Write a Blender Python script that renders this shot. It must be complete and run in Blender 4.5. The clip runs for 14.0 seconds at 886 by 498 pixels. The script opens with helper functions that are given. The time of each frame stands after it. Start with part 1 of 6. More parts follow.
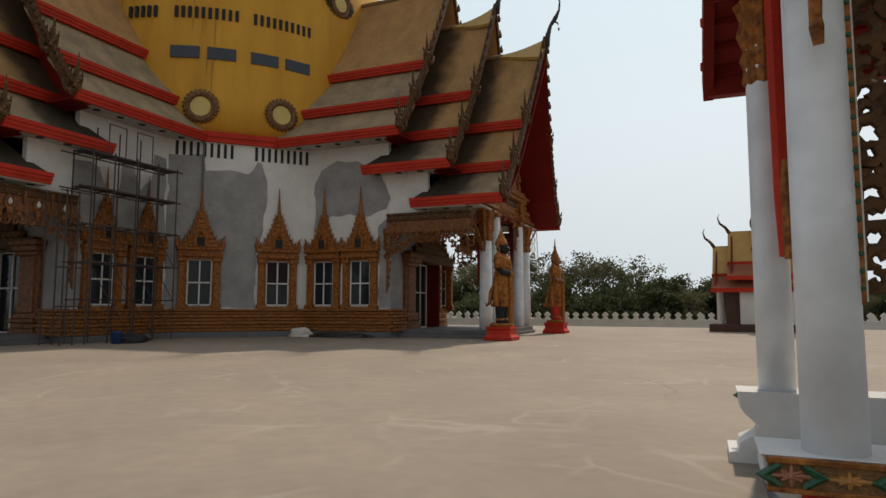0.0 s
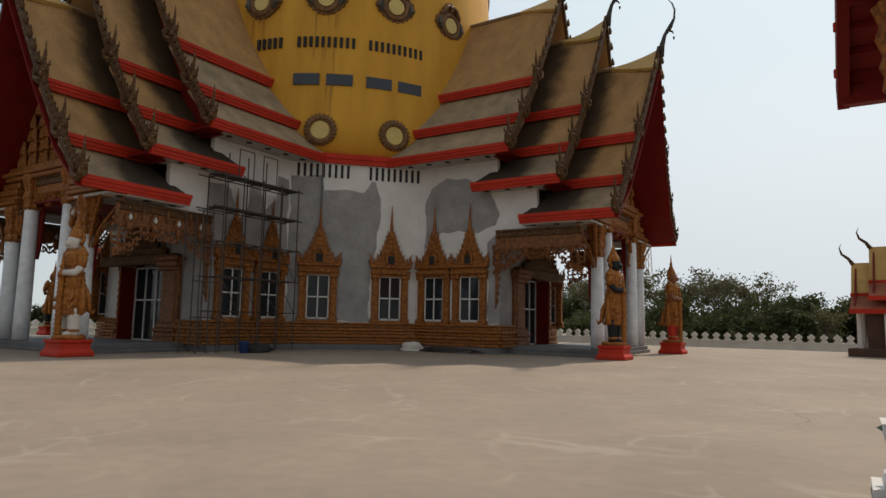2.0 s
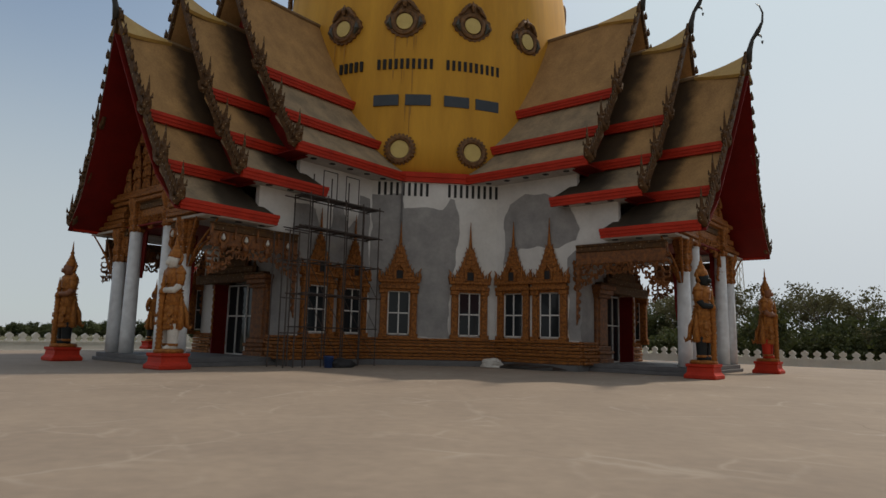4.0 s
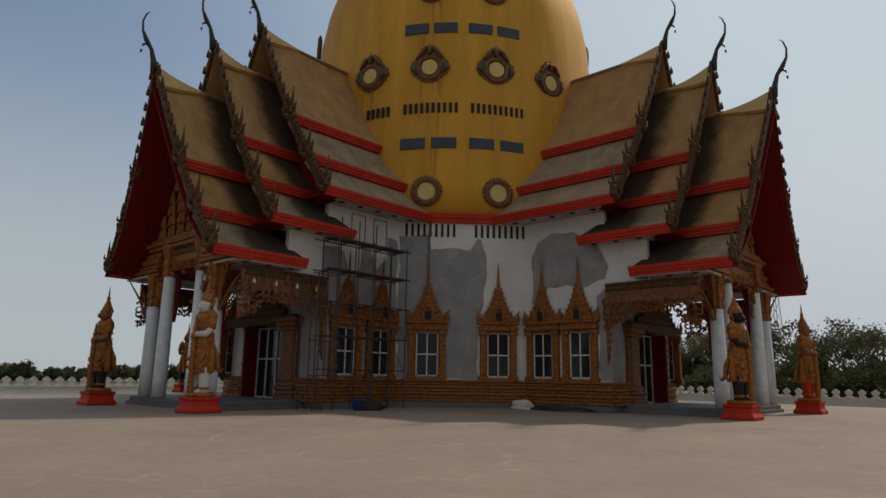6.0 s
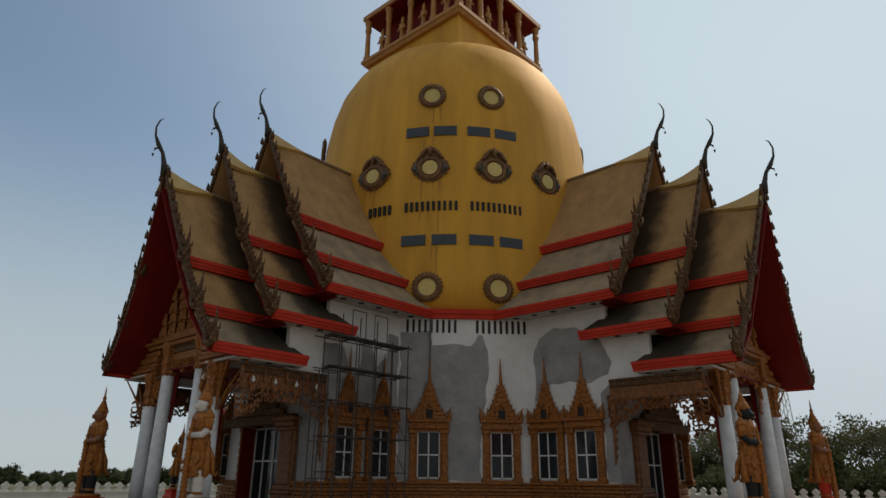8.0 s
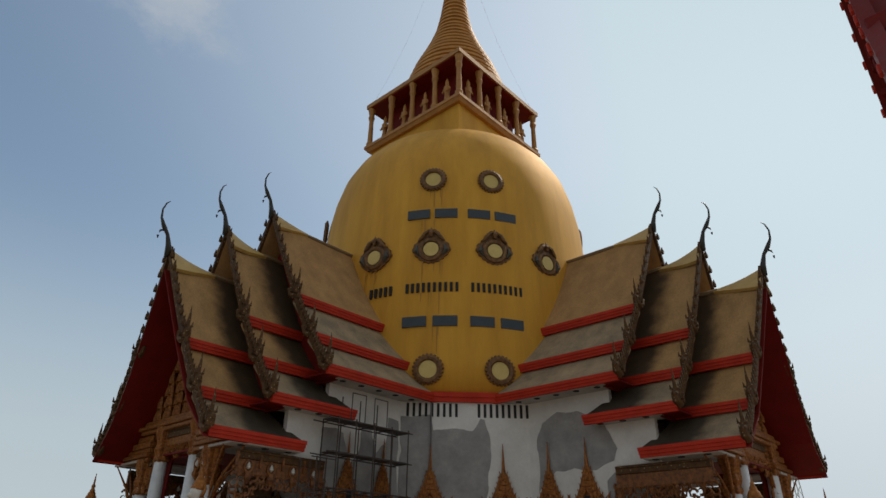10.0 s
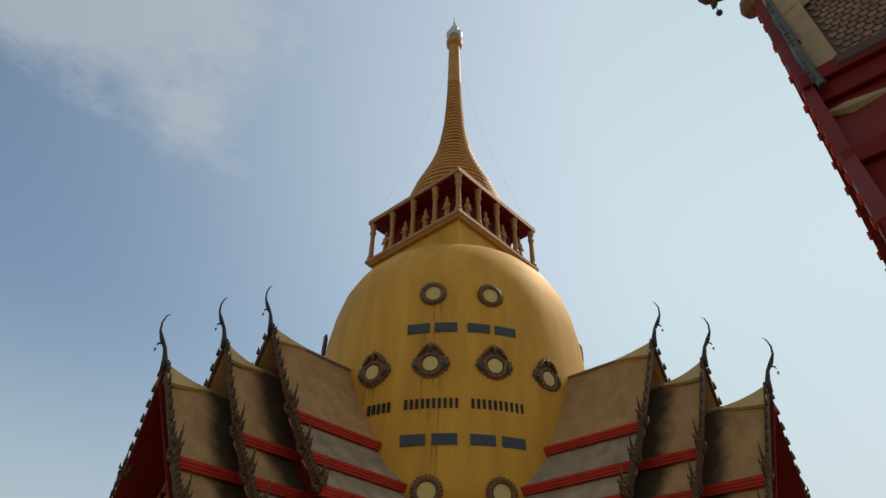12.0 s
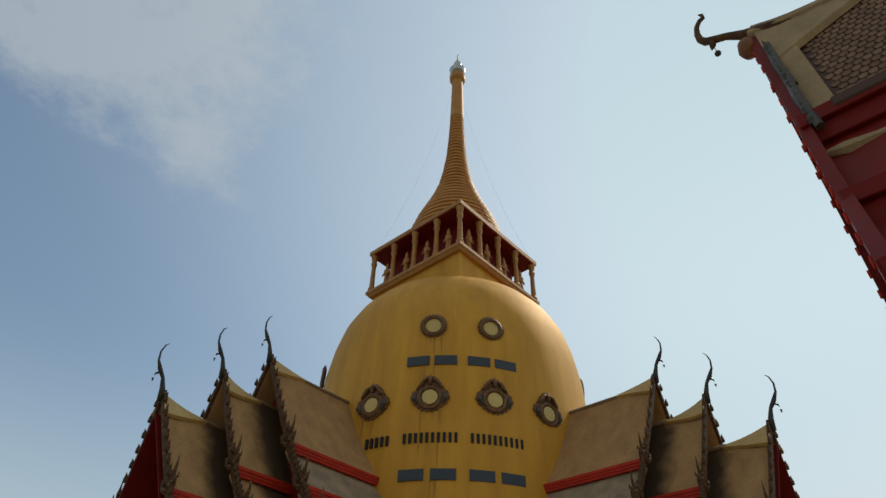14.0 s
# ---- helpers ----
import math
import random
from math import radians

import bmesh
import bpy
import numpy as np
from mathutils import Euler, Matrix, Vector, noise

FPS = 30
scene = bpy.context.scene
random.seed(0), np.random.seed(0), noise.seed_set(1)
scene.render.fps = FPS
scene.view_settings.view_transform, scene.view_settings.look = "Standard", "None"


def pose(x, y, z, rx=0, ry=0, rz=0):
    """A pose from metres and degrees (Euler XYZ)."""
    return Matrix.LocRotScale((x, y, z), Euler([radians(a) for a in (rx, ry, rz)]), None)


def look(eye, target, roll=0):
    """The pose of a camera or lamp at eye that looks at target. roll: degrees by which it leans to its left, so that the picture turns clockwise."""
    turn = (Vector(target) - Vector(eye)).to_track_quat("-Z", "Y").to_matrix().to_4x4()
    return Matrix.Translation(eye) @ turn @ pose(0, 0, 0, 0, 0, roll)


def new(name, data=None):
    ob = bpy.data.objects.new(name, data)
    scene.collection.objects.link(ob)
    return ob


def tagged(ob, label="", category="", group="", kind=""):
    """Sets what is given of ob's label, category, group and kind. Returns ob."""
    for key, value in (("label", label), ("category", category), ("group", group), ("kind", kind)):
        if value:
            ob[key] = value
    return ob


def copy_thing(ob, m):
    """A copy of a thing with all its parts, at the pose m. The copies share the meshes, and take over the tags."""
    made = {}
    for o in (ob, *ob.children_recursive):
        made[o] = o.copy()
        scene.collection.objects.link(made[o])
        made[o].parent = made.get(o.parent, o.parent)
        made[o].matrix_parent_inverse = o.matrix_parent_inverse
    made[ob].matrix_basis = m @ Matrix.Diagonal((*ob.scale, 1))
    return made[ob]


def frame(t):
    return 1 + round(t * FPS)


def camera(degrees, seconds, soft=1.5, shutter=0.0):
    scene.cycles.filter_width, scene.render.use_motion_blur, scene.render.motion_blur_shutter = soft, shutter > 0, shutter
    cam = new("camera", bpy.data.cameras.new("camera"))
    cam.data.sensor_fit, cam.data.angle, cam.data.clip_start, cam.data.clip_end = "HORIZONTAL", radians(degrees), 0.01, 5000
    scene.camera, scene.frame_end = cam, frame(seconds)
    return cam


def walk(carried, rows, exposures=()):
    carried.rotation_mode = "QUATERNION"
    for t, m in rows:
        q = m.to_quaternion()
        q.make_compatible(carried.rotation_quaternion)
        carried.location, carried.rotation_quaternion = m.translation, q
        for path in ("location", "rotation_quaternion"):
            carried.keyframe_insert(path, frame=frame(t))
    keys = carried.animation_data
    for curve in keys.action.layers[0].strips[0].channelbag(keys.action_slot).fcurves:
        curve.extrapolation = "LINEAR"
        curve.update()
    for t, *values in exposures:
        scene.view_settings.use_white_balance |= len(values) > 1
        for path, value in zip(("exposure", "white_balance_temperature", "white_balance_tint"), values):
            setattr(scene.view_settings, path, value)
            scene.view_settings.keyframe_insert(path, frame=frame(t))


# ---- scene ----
cam = camera(69.6, 14.0, soft=1.5)
# seconds, x, y, z, yaw, pitch, roll
ROWS = [
    (0.0, -2.913, -47.014, 1.584, -22.54, 5.23, -0.06),
    (0.5, -2.954, -47.031, 1.588, -20.90, 5.43, -0.25),
    (1.0, -2.983, -47.054, 1.592, -18.67, 5.78, -0.52),
    (1.5, -3.010, -47.073, 1.598, -15.94, 6.17, -0.78),
    (2.0, -2.995, -47.105, 1.603, -12.90, 6.54, -1.09),
    (2.5, -2.989, -47.127, 1.598, -10.68, 6.89, -1.30),
    (3.0, -3.004, -47.141, 1.590, -8.85, 7.14, -1.34),
    (5.5, -2.986, -47.211, 1.608, -3.34, 10.14, -1.09),
    (6.0, -2.960, -47.245, 1.615, -3.14, 11.38, -0.90),
    (6.5, -2.942, -47.314, 1.619, -3.00, 13.01, -0.78),
    (7.0, -2.948, -47.358, 1.614, -3.01, 15.22, -0.71),
    (7.5, -2.961, -47.400, 1.612, -2.97, 17.56, -0.61),
    (8.0, -2.984, -47.433, 1.613, -2.98, 19.89, -0.53),
    (10.5, -3.137, -47.555, 1.595, -3.16, 29.10, -0.59),
    (11.0, -3.154, -47.591, 1.589, -3.22, 31.52, -0.60),
    (11.5, -3.159, -47.631, 1.583, -3.22, 34.63, -0.60),
    (12.0, -3.162, -47.663, 1.579, -3.28, 37.27, -0.70),
    (12.5, -3.166, -47.682, 1.576, -3.32, 38.56, -0.77),
    (13.0, -3.163, -47.698, 1.574, -3.43, 39.07, -0.95),
    (13.5, -3.165, -47.704, 1.570, -3.56, 39.65, -1.16),
    (14.0, -3.173, -47.702, 1.566, -3.64, 40.15, -1.29),
]
walk(cam, [(t, pose(x, y, z, 90 + pitch, roll, yaw)) for t, x, y, z, yaw, pitch, roll in ROWS],
     [(0.0, 0.26, 6950, 12), (0.5, 0.5, 6950, 12), (1.0, 0.4, 7000, 13), (1.5, 0.32, 7000, 13), (3.0, 0.16, 6950, 13), (5.5, -0.22, 6850, 13), (6.5, -0.21, 6800, 12), (8.0, -0.04, 6700, 10), (11.0, 0.07, 6700, 9), (14.0, 0.06, 6650, 6)])

# ---- light ----
SUN_AZ, SUN_EL = 38.0, 50.0  # degrees from +x towards +y, and above the horizon
world = bpy.data.worlds.new("sky")
scene.world = world
world.use_nodes = True
wn = world.node_tree
sky = wn.nodes.new("ShaderNodeTexSky")
sky.sky_type = "NISHITA"
sky.sun_disc = False
sky.sun_elevation = radians(SUN_EL)
sky.sun_rotation = radians(90 - SUN_AZ)
sky.air_density, sky.dust_density, sky.ozone_density = 1.3, 0.8, 1.0
bg = wn.nodes["Background"]
bg.inputs["Strength"].default_value = 0.1
tc = wn.nodes.new("ShaderNodeTexCoord")


def wmix(fac, a, b):
    """A colour mix in the world's nodes; sockets or plain values."""
    n = wn.nodes.new("ShaderNodeMix")
    n.data_type = "RGBA"
    for key, val in (("Factor", fac), ("A", a), ("B", b)):
        if hasattr(val, "is_linked"):
            wn.links.new(val, n.inputs[key])
        else:
            n.inputs[key].default_value = val
    return n.outputs["Result"]


def wmap(val, f0, f1, t0, t1):
    n = wn.nodes.new("ShaderNodeMapRange")
    n.interpolation_type = "SMOOTHSTEP"
    wn.links.new(val, n.inputs["Value"])
    for key, x in (("From Min", f0), ("From Max", f1), ("To Min", t0), ("To Max", t1)):
        n.inputs[key].default_value = x
    return n.outputs["Result"]


sep = wn.nodes.new("ShaderNodeSeparateXYZ")
wn.links.new(tc.outputs["Generated"], sep.inputs[0])
# dry-season haze: thick and pale towards the horizon and round the sun, thin overhead
dot = wn.nodes.new("ShaderNodeVectorMath")
dot.operation = "DOT_PRODUCT"
wn.links.new(tc.outputs["Generated"], dot.inputs[0])
dot.inputs[1].default_value = (math.cos(radians(SUN_AZ)) * math.cos(radians(SUN_EL)), math.sin(radians(SUN_AZ)) * math.cos(radians(SUN_EL)), math.sin(radians(SUN_EL)))
glow = wn.nodes.new("ShaderNodeMath")
glow.operation = "MULTIPLY"
wn.links.new(wmap(dot.outputs["Value"], 0.36, 1.0, 0.0, 1.0), glow.inputs[0])
wn.links.new(wmap(sep.outputs["Z"], 0.45, 0.95, 0.98, 0.75), glow.inputs[1])
near_sun = glow.outputs[0]
low = wmap(sep.outputs["Z"], 0.0, 0.55, 1.0, 0.0)
hz = wn.nodes.new("ShaderNodeMath")
hz.operation = "MULTIPLY_ADD"
wn.links.new(near_sun, hz.inputs[0])
hz.inputs[1].default_value = 0.55
wn.links.new(wmap(low, 0.0, 1.0, 0.12, 0.7), hz.inputs[2])
hz.use_clamp = True
haze_col = wmix(near_sun, (3.3, 4.45, 5.2, 1), (7.7, 8.8, 9.6, 1))
clear = wn.nodes.new("ShaderNodeMix")
clear.data_type, clear.blend_type = "RGBA", "DARKEN"
clear.inputs["Factor"].default_value = 1.0
wn.links.new(sky.outputs["Color"], clear.inputs["A"])
clear.inputs["B"].default_value = (3.5, 4.95, 5.9, 1)
hazy = wmix(hz.outputs[0], clear.outputs["Result"], haze_col)
hazy = wmix(wmap(sep.outputs["Z"], 0.0, 0.5, 0.6, 0.0), hazy, (5.5, 6.0, 6.45, 1))
# the southern half of the sky is an even, neutral haze
hazy = wmix(wmap(sep.outputs["Y"], 0.2, -0.4, 0.0, 0.9), hazy, (3.45, 3.68, 3.75, 1))
# one soft bank of cloud on the side away from the sun
mp = wn.nodes.new("ShaderNodeMapping")
mp.inputs["Scale"].default_value = (1.0, 1.0, 1.6)
mp.inputs["Location"].default_value = (0.35, 0.1, 0.2)
cn = wn.nodes.new("ShaderNodeTexNoise")
cn.inputs["Scale"].default_value, cn.inputs["Detail"].default_value, cn.inputs["Roughness"].default_value = 4.2, 10, 0.66
wn.links.new(tc.outputs["Generated"], mp.inputs["Vector"])
wn.links.new(mp.outputs["Vector"], cn.inputs["Vector"])
side = wmap(sep.outputs["X"], 0.0, -0.36, -0.3, 0.2)
high = wmap(sep.outputs["Z"], 0.58, 0.79, -0.3, 0.1)
ad = wn.nodes.new("ShaderNodeMath")
ad.operation = "ADD"
wn.links.new(side, ad.inputs[0])
wn.links.new(high, ad.inputs[1])
ad2 = wn.nodes.new("ShaderNodeMath")
ad2.operation = "ADD"
wn.links.new(ad.outputs[0], ad2.inputs[0])
wn.links.new(cn.outputs["Fac"], ad2.inputs[1])
cloud = wmap(ad2.outputs[0], 0.49, 0.76, 0.0, 0.62)
wn.links.new(wmix(cloud, hazy, (4.6, 5.0, 5.5, 1)), bg.inputs["Color"])
sun_data = bpy.data.lights.new("sun", "SUN")
sun_data.energy, sun_data.angle, sun_data.color = 2.1, radians(1.5), (1.0, 0.9, 0.76)
sun = new("sun", sun_data)
sd = Vector((math.cos(radians(SUN_AZ)) * math.cos(radians(SUN_EL)), math.sin(radians(SUN_AZ)) * math.cos(radians(SUN_EL)), math.sin(radians(SUN_EL))))
sun.matrix_world = look(sd * 200, (0, 0, 0))


# ---- materials ----
def material(name, color, color2=None, scale=2.0, rough=0.7, metal=0.0, bump=0.1, fine=30.0, contrast=0.5, vary=0.0, stretch=(1, 1, 1), grain_amt=0.28):
    """Two scales of variation between two colours, a fine bump, and per-object value variation."""
    m = bpy.data.materials.new(name)
    m.use_nodes = True
    nt = m.node_tree
    b = nt.nodes["Principled BSDF"]
    b.inputs["Metallic"].default_value = metal
    c2 = color2 or tuple(0.72 * c for c in color)
    co = nt.nodes.new("ShaderNodeTexCoord")
    ma = nt.nodes.new("ShaderNodeMapping")
    ma.inputs["Scale"].default_value = stretch
    nt.links.new(co.outputs["Object"], ma.inputs["Vector"])
    n1 = nt.nodes.new("ShaderNodeTexNoise")
    n1.inputs["Scale"].default_value, n1.inputs["Detail"].default_value, n1.inputs["Roughness"].default_value = scale, 5, 0.6
    n2 = nt.nodes.new("ShaderNodeTexNoise")
    n2.inputs["Scale"].default_value, n2.inputs["Detail"].default_value = fine, 3
    for n in (n1, n2):
        nt.links.new(ma.outputs["Vector"], n.inputs["Vector"])
    ramp = nt.nodes.new("ShaderNodeMapRange")
    ramp.inputs["From Min"].default_value, ramp.inputs["From Max"].default_value = 0.5 - 0.5 * (1 - contrast) - 0.05, 0.5 + 0.5 * (1 - contrast) + 0.05
    nt.links.new(n1.outputs["Fac"], ramp.inputs["Value"])
    mix = nt.nodes.new("ShaderNodeMix")
    mix.data_type = "RGBA"
    mix.inputs["A"].default_value, mix.inputs["B"].default_value = (*c2, 1), (*color, 1)
    nt.links.new(ramp.outputs["Result"], mix.inputs["Factor"])
    grain = nt.nodes.new("ShaderNodeMapRange")
    grain.inputs["To Min"].default_value, grain.inputs["To Max"].default_value = 1 - grain_amt, 1 + grain_amt
    nt.links.new(n2.outputs["Fac"], grain.inputs["Value"])
    mul = nt.nodes.new("ShaderNodeVectorMath")
    mul.operation = "SCALE"
    nt.links.new(mix.outputs["Result"], mul.inputs[0])
    last = grain.outputs["Result"]
    if vary:
        oi = nt.nodes.new("ShaderNodeObjectInfo")
        vr = nt.nodes.new("ShaderNodeMapRange")
        vr.inputs["To Min"].default_value, vr.inputs["To Max"].default_value = 1 - vary, 1 + vary
        nt.links.new(oi.outputs["Random"], vr.inputs["Value"])
        mm = nt.nodes.new("ShaderNodeMath")
        mm.operation = "MULTIPLY"
        nt.links.new(last, mm.inputs[0])
        nt.links.new(vr.outputs["Result"], mm.inputs[1])
        last = mm.outputs[0]
    nt.links.new(last, mul.inputs["Scale"])
    nt.links.new(mul.outputs["Vector"], b.inputs["Base Color"])
    rr = nt.nodes.new("ShaderNodeMapRange")
    rr.inputs["To Min"].default_value, rr.inputs["To Max"].default_value = max(rough - 0.12, 0.03), min(rough + 0.12, 1)
    nt.links.new(n2.outputs["Fac"], rr.inputs["Value"])
    nt.links.new(rr.outputs["Result"], b.inputs["Roughness"])
    if bump:
        bp = nt.nodes.new("ShaderNodeBump")
        bp.inputs["Strength"].default_value, bp.inputs["Distance"].default_value = bump, 0.02
        nt.links.new(n2.outputs["Fac"], bp.inputs["Height"])
        nt.links.new(bp.outputs["Normal"], b.inputs["Normal"])
    return m


M_GOLD = material("gold paint", (0.73, 0.385, 0.04), (0.52, 0.25, 0.022), 0.9, 0.66, 0.25, 0.05, 14, contrast=0.55, stretch=(1, 1, 0.14), grain_amt=0.1)
M_GOLD_TRIM = material("gilded stucco", (0.44, 0.17, 0.04), (0.1, 0.034, 0.014), 9.0, 0.5, 0.15, 1.0, 14, contrast=0.72, grain_amt=0.6)
# gilding with the porticoes' shade put into its colour
M_GOLD_DIM = material("dimmed gilding", (0.3, 0.11, 0.025), (0.07, 0.025, 0.012), 5.0, 0.6, 0.1, 0.8, 14, contrast=0.7, grain_amt=0.5)
M_BRONZE = material("weathered bronze gilding", (0.26, 0.125, 0.04), (0.07, 0.035, 0.018), 5.0, 0.6, 0.15, 0.9, 12, contrast=0.7)
M_SPIRE = material("orange gold spire paint", (0.6, 0.29, 0.06), (0.42, 0.175, 0.035), 1.0, 0.6, 0.05, 0.15, 9, grain_amt=0.15)
M_GOLD_DARK = material("weathered gilding", (0.16, 0.078, 0.028), (0.035, 0.022, 0.016), 4.0, 0.65, 0.1, 0.9, 9)
M_GOLD_LIGHT = material("ochre gold paint", (0.52, 0.25, 0.058), (0.33, 0.14, 0.036), 1.5, 0.55, 0.1, 0.3, 10)
M_YELLOW = material("yellow ridge paint", (0.58, 0.38, 0.11), (0.44, 0.26, 0.075), 1.5, 0.55, 0.1, 0.1, 20)
M_ROOF = material("brown roof tiles", (0.27, 0.185, 0.105), (0.19, 0.125, 0.07), 0.8, 0.8, 0, 0.5, 16)
M_RED = material("red painted trim", (0.58, 0.042, 0.018), (0.38, 0.026, 0.012), 1.3, 0.6, 0, 0.15, 18)
# deep red; its low value also carries the shade under roofs and porches
M_RED_DEEP = material("deep red boards with shade in their tone", (0.2, 0.011, 0.007), (0.13, 0.007, 0.005), 1.0, 0.6, 0, 0.15, 12)
M_WHITE = material("white painted plaster", (0.78, 0.775, 0.76), (0.58, 0.57, 0.555), 0.7, 0.75, 0, 0.06, 6, grain_amt=0.08)
M_SOFFIT = material("darker mottled soffit paint", (0.56, 0.53, 0.5), (0.36, 0.335, 0.31), 0.9, 0.8, 0, 0.08, 6, contrast=0.6, grain_amt=0.12)
M_GREY = material("bare grey cement render", (0.37, 0.362, 0.358), (0.225, 0.222, 0.226), 0.9, 0.85, 0, 0.15, 6, contrast=0.68, grain_amt=0.14)
M_DARK = material("dark vent", (0.02, 0.02, 0.022), None, 2, 0.8)
M_SLATE = material("blue grey shutters", (0.045, 0.06, 0.08), (0.03, 0.04, 0.055), 2, 0.5)
M_PANE_Y = material("cream rosette disc", (0.7, 0.54, 0.19), (0.58, 0.43, 0.13), 2, 0.5, 0, 0.05)
M_COLUMN = material("white column paint", (0.74, 0.77, 0.8), (0.7, 0.73, 0.76), 0.6, 0.45, 0, 0.02, 3, contrast=0.3)
M_STEEL = material("rusty scaffold tube", (0.05, 0.05, 0.055), (0.09, 0.06, 0.045), 4, 0.6, 0.4)
M_STEP = material("grey stone step", (0.16, 0.16, 0.165), (0.1, 0.1, 0.105), 1.4, 0.7, 0, 0.2)
M_BLACK = material("plain black", (0.02, 0.018, 0.016), (0.035, 0.03, 0.026), 5, 0.4)
M_GREEN = material("green mosaic", (0.015, 0.10, 0.04), (0.01, 0.06, 0.025), 8, 0.3)
M_LEAF = material("leaves", (0.088, 0.103, 0.052), (0.053, 0.065, 0.032), 0.6, 0.7, 0, 0.2, 8, vary=0.25)
M_BARK = material("bark", (0.12, 0.09, 0.07), (0.07, 0.05, 0.04), 3, 0.9)
M_EARTH = material("dry earth and scrub", (0.16, 0.14, 0.08), (0.09, 0.1, 0.045), 0.05, 0.9, 0, 0.4, 2)
M_SILVER = material("silver finial", (0.6, 0.6, 0.58), None, 4, 0.3, 0.9)
M_BLUE = material("blue plastic", (0.02, 0.06, 0.2), None, 4, 0.5)
M_CHALK = material("chalk white glaze", (0.72, 0.7, 0.66), (0.5, 0.47, 0.42), 3, 0.5, 0, 0.3)
M_PATINA = material("statue gold and orange glaze", (0.5, 0.2, 0.042), (0.16, 0.052, 0.018), 9.0, 0.42, 0.2, 0.9, 26, contrast=0.62, grain_amt=0.45)



def mirror_chips(m, scale, size, tint):
    """Scattered chips of mirror mosaic left in weathered gilding, their glint painted pale."""
    nt = m.node_tree
    b = nt.nodes["Principled BSDF"]
    base = b.inputs["Base Color"].links[0].from_socket
    co = nt.nodes.new("ShaderNodeTexCoord")
    vo = nt.nodes.new("ShaderNodeTexVoronoi")
    vo.inputs["Scale"].default_value = scale
    nt.links.new(co.outputs["Object"], vo.inputs["Vector"])
    mr = nt.nodes.new("ShaderNodeMapRange")
    mr.inputs["From Min"].default_value, mr.inputs["From Max"].default_value = size * 0.7, size
    mr.inputs["To Min"].default_value, mr.inputs["To Max"].default_value = 1.0, 0.0
    nt.links.new(vo.outputs["Distance"], mr.inputs["Value"])
    mk = nt.nodes.new("ShaderNodeMix")
    mk.data_type = "RGBA"
    mk.inputs["B"].default_value = (*tint, 1)
    nt.links.new(mr.outputs["Result"], mk.inputs["Factor"])
    nt.links.new(base, mk.inputs["A"])
    nt.links.new(mk.outputs["Result"], b.inputs["Base Color"])


mirror_chips(M_GOLD_DARK, 6.0, 0.2, (0.36, 0.28, 0.18))
for _m in (M_RED, M_RED_DEEP, M_GOLD_TRIM, M_GOLD_DARK, M_PATINA, M_ROOF, M_WHITE, M_SOFFIT):
    _m.node_tree.nodes["Principled BSDF"].inputs["Specular IOR Level"].default_value = 0.2
M_GLASS = bpy.data.materials.new("dark window glass")
M_GLASS.use_nodes = True
_g = M_GLASS.node_tree.nodes["Principled BSDF"]
_g.inputs["Base Color"].default_value = (0.02, 0.024, 0.028, 1)
_g.inputs["Roughness"].default_value = 0.06
_g.inputs["Specular IOR Level"].default_value = 0.28

M_PAVE = material("courtyard concrete", (0.328, 0.262, 0.2), (0.245, 0.195, 0.152), 0.3, 0.85, 0, 0.08, 3.5, contrast=0.66, grain_amt=0.22)


# pale scuffs and hairline cracks in the concrete
nt = M_PAVE.node_tree
bsdf = nt.nodes["Principled BSDF"]
base_link = bsdf.inputs["Base Color"].links[0].from_socket
co = nt.nodes.new("ShaderNodeTexCoord")
warp = nt.nodes.new("ShaderNodeTexNoise")
warp.inputs["Scale"].default_value, warp.inputs["Detail"].default_value = 0.5, 4
wadd = nt.nodes.new("ShaderNodeMix")
wadd.data_type, wadd.blend_type = "RGBA", "ADD"
wadd.inputs["Factor"].default_value = 4.5
nt.links.new(co.outputs["Object"], warp.inputs["Vector"])
nt.links.new(co.outputs["Object"], wadd.inputs["A"])
nt.links.new(warp.outputs["Color"], wadd.inputs["B"])
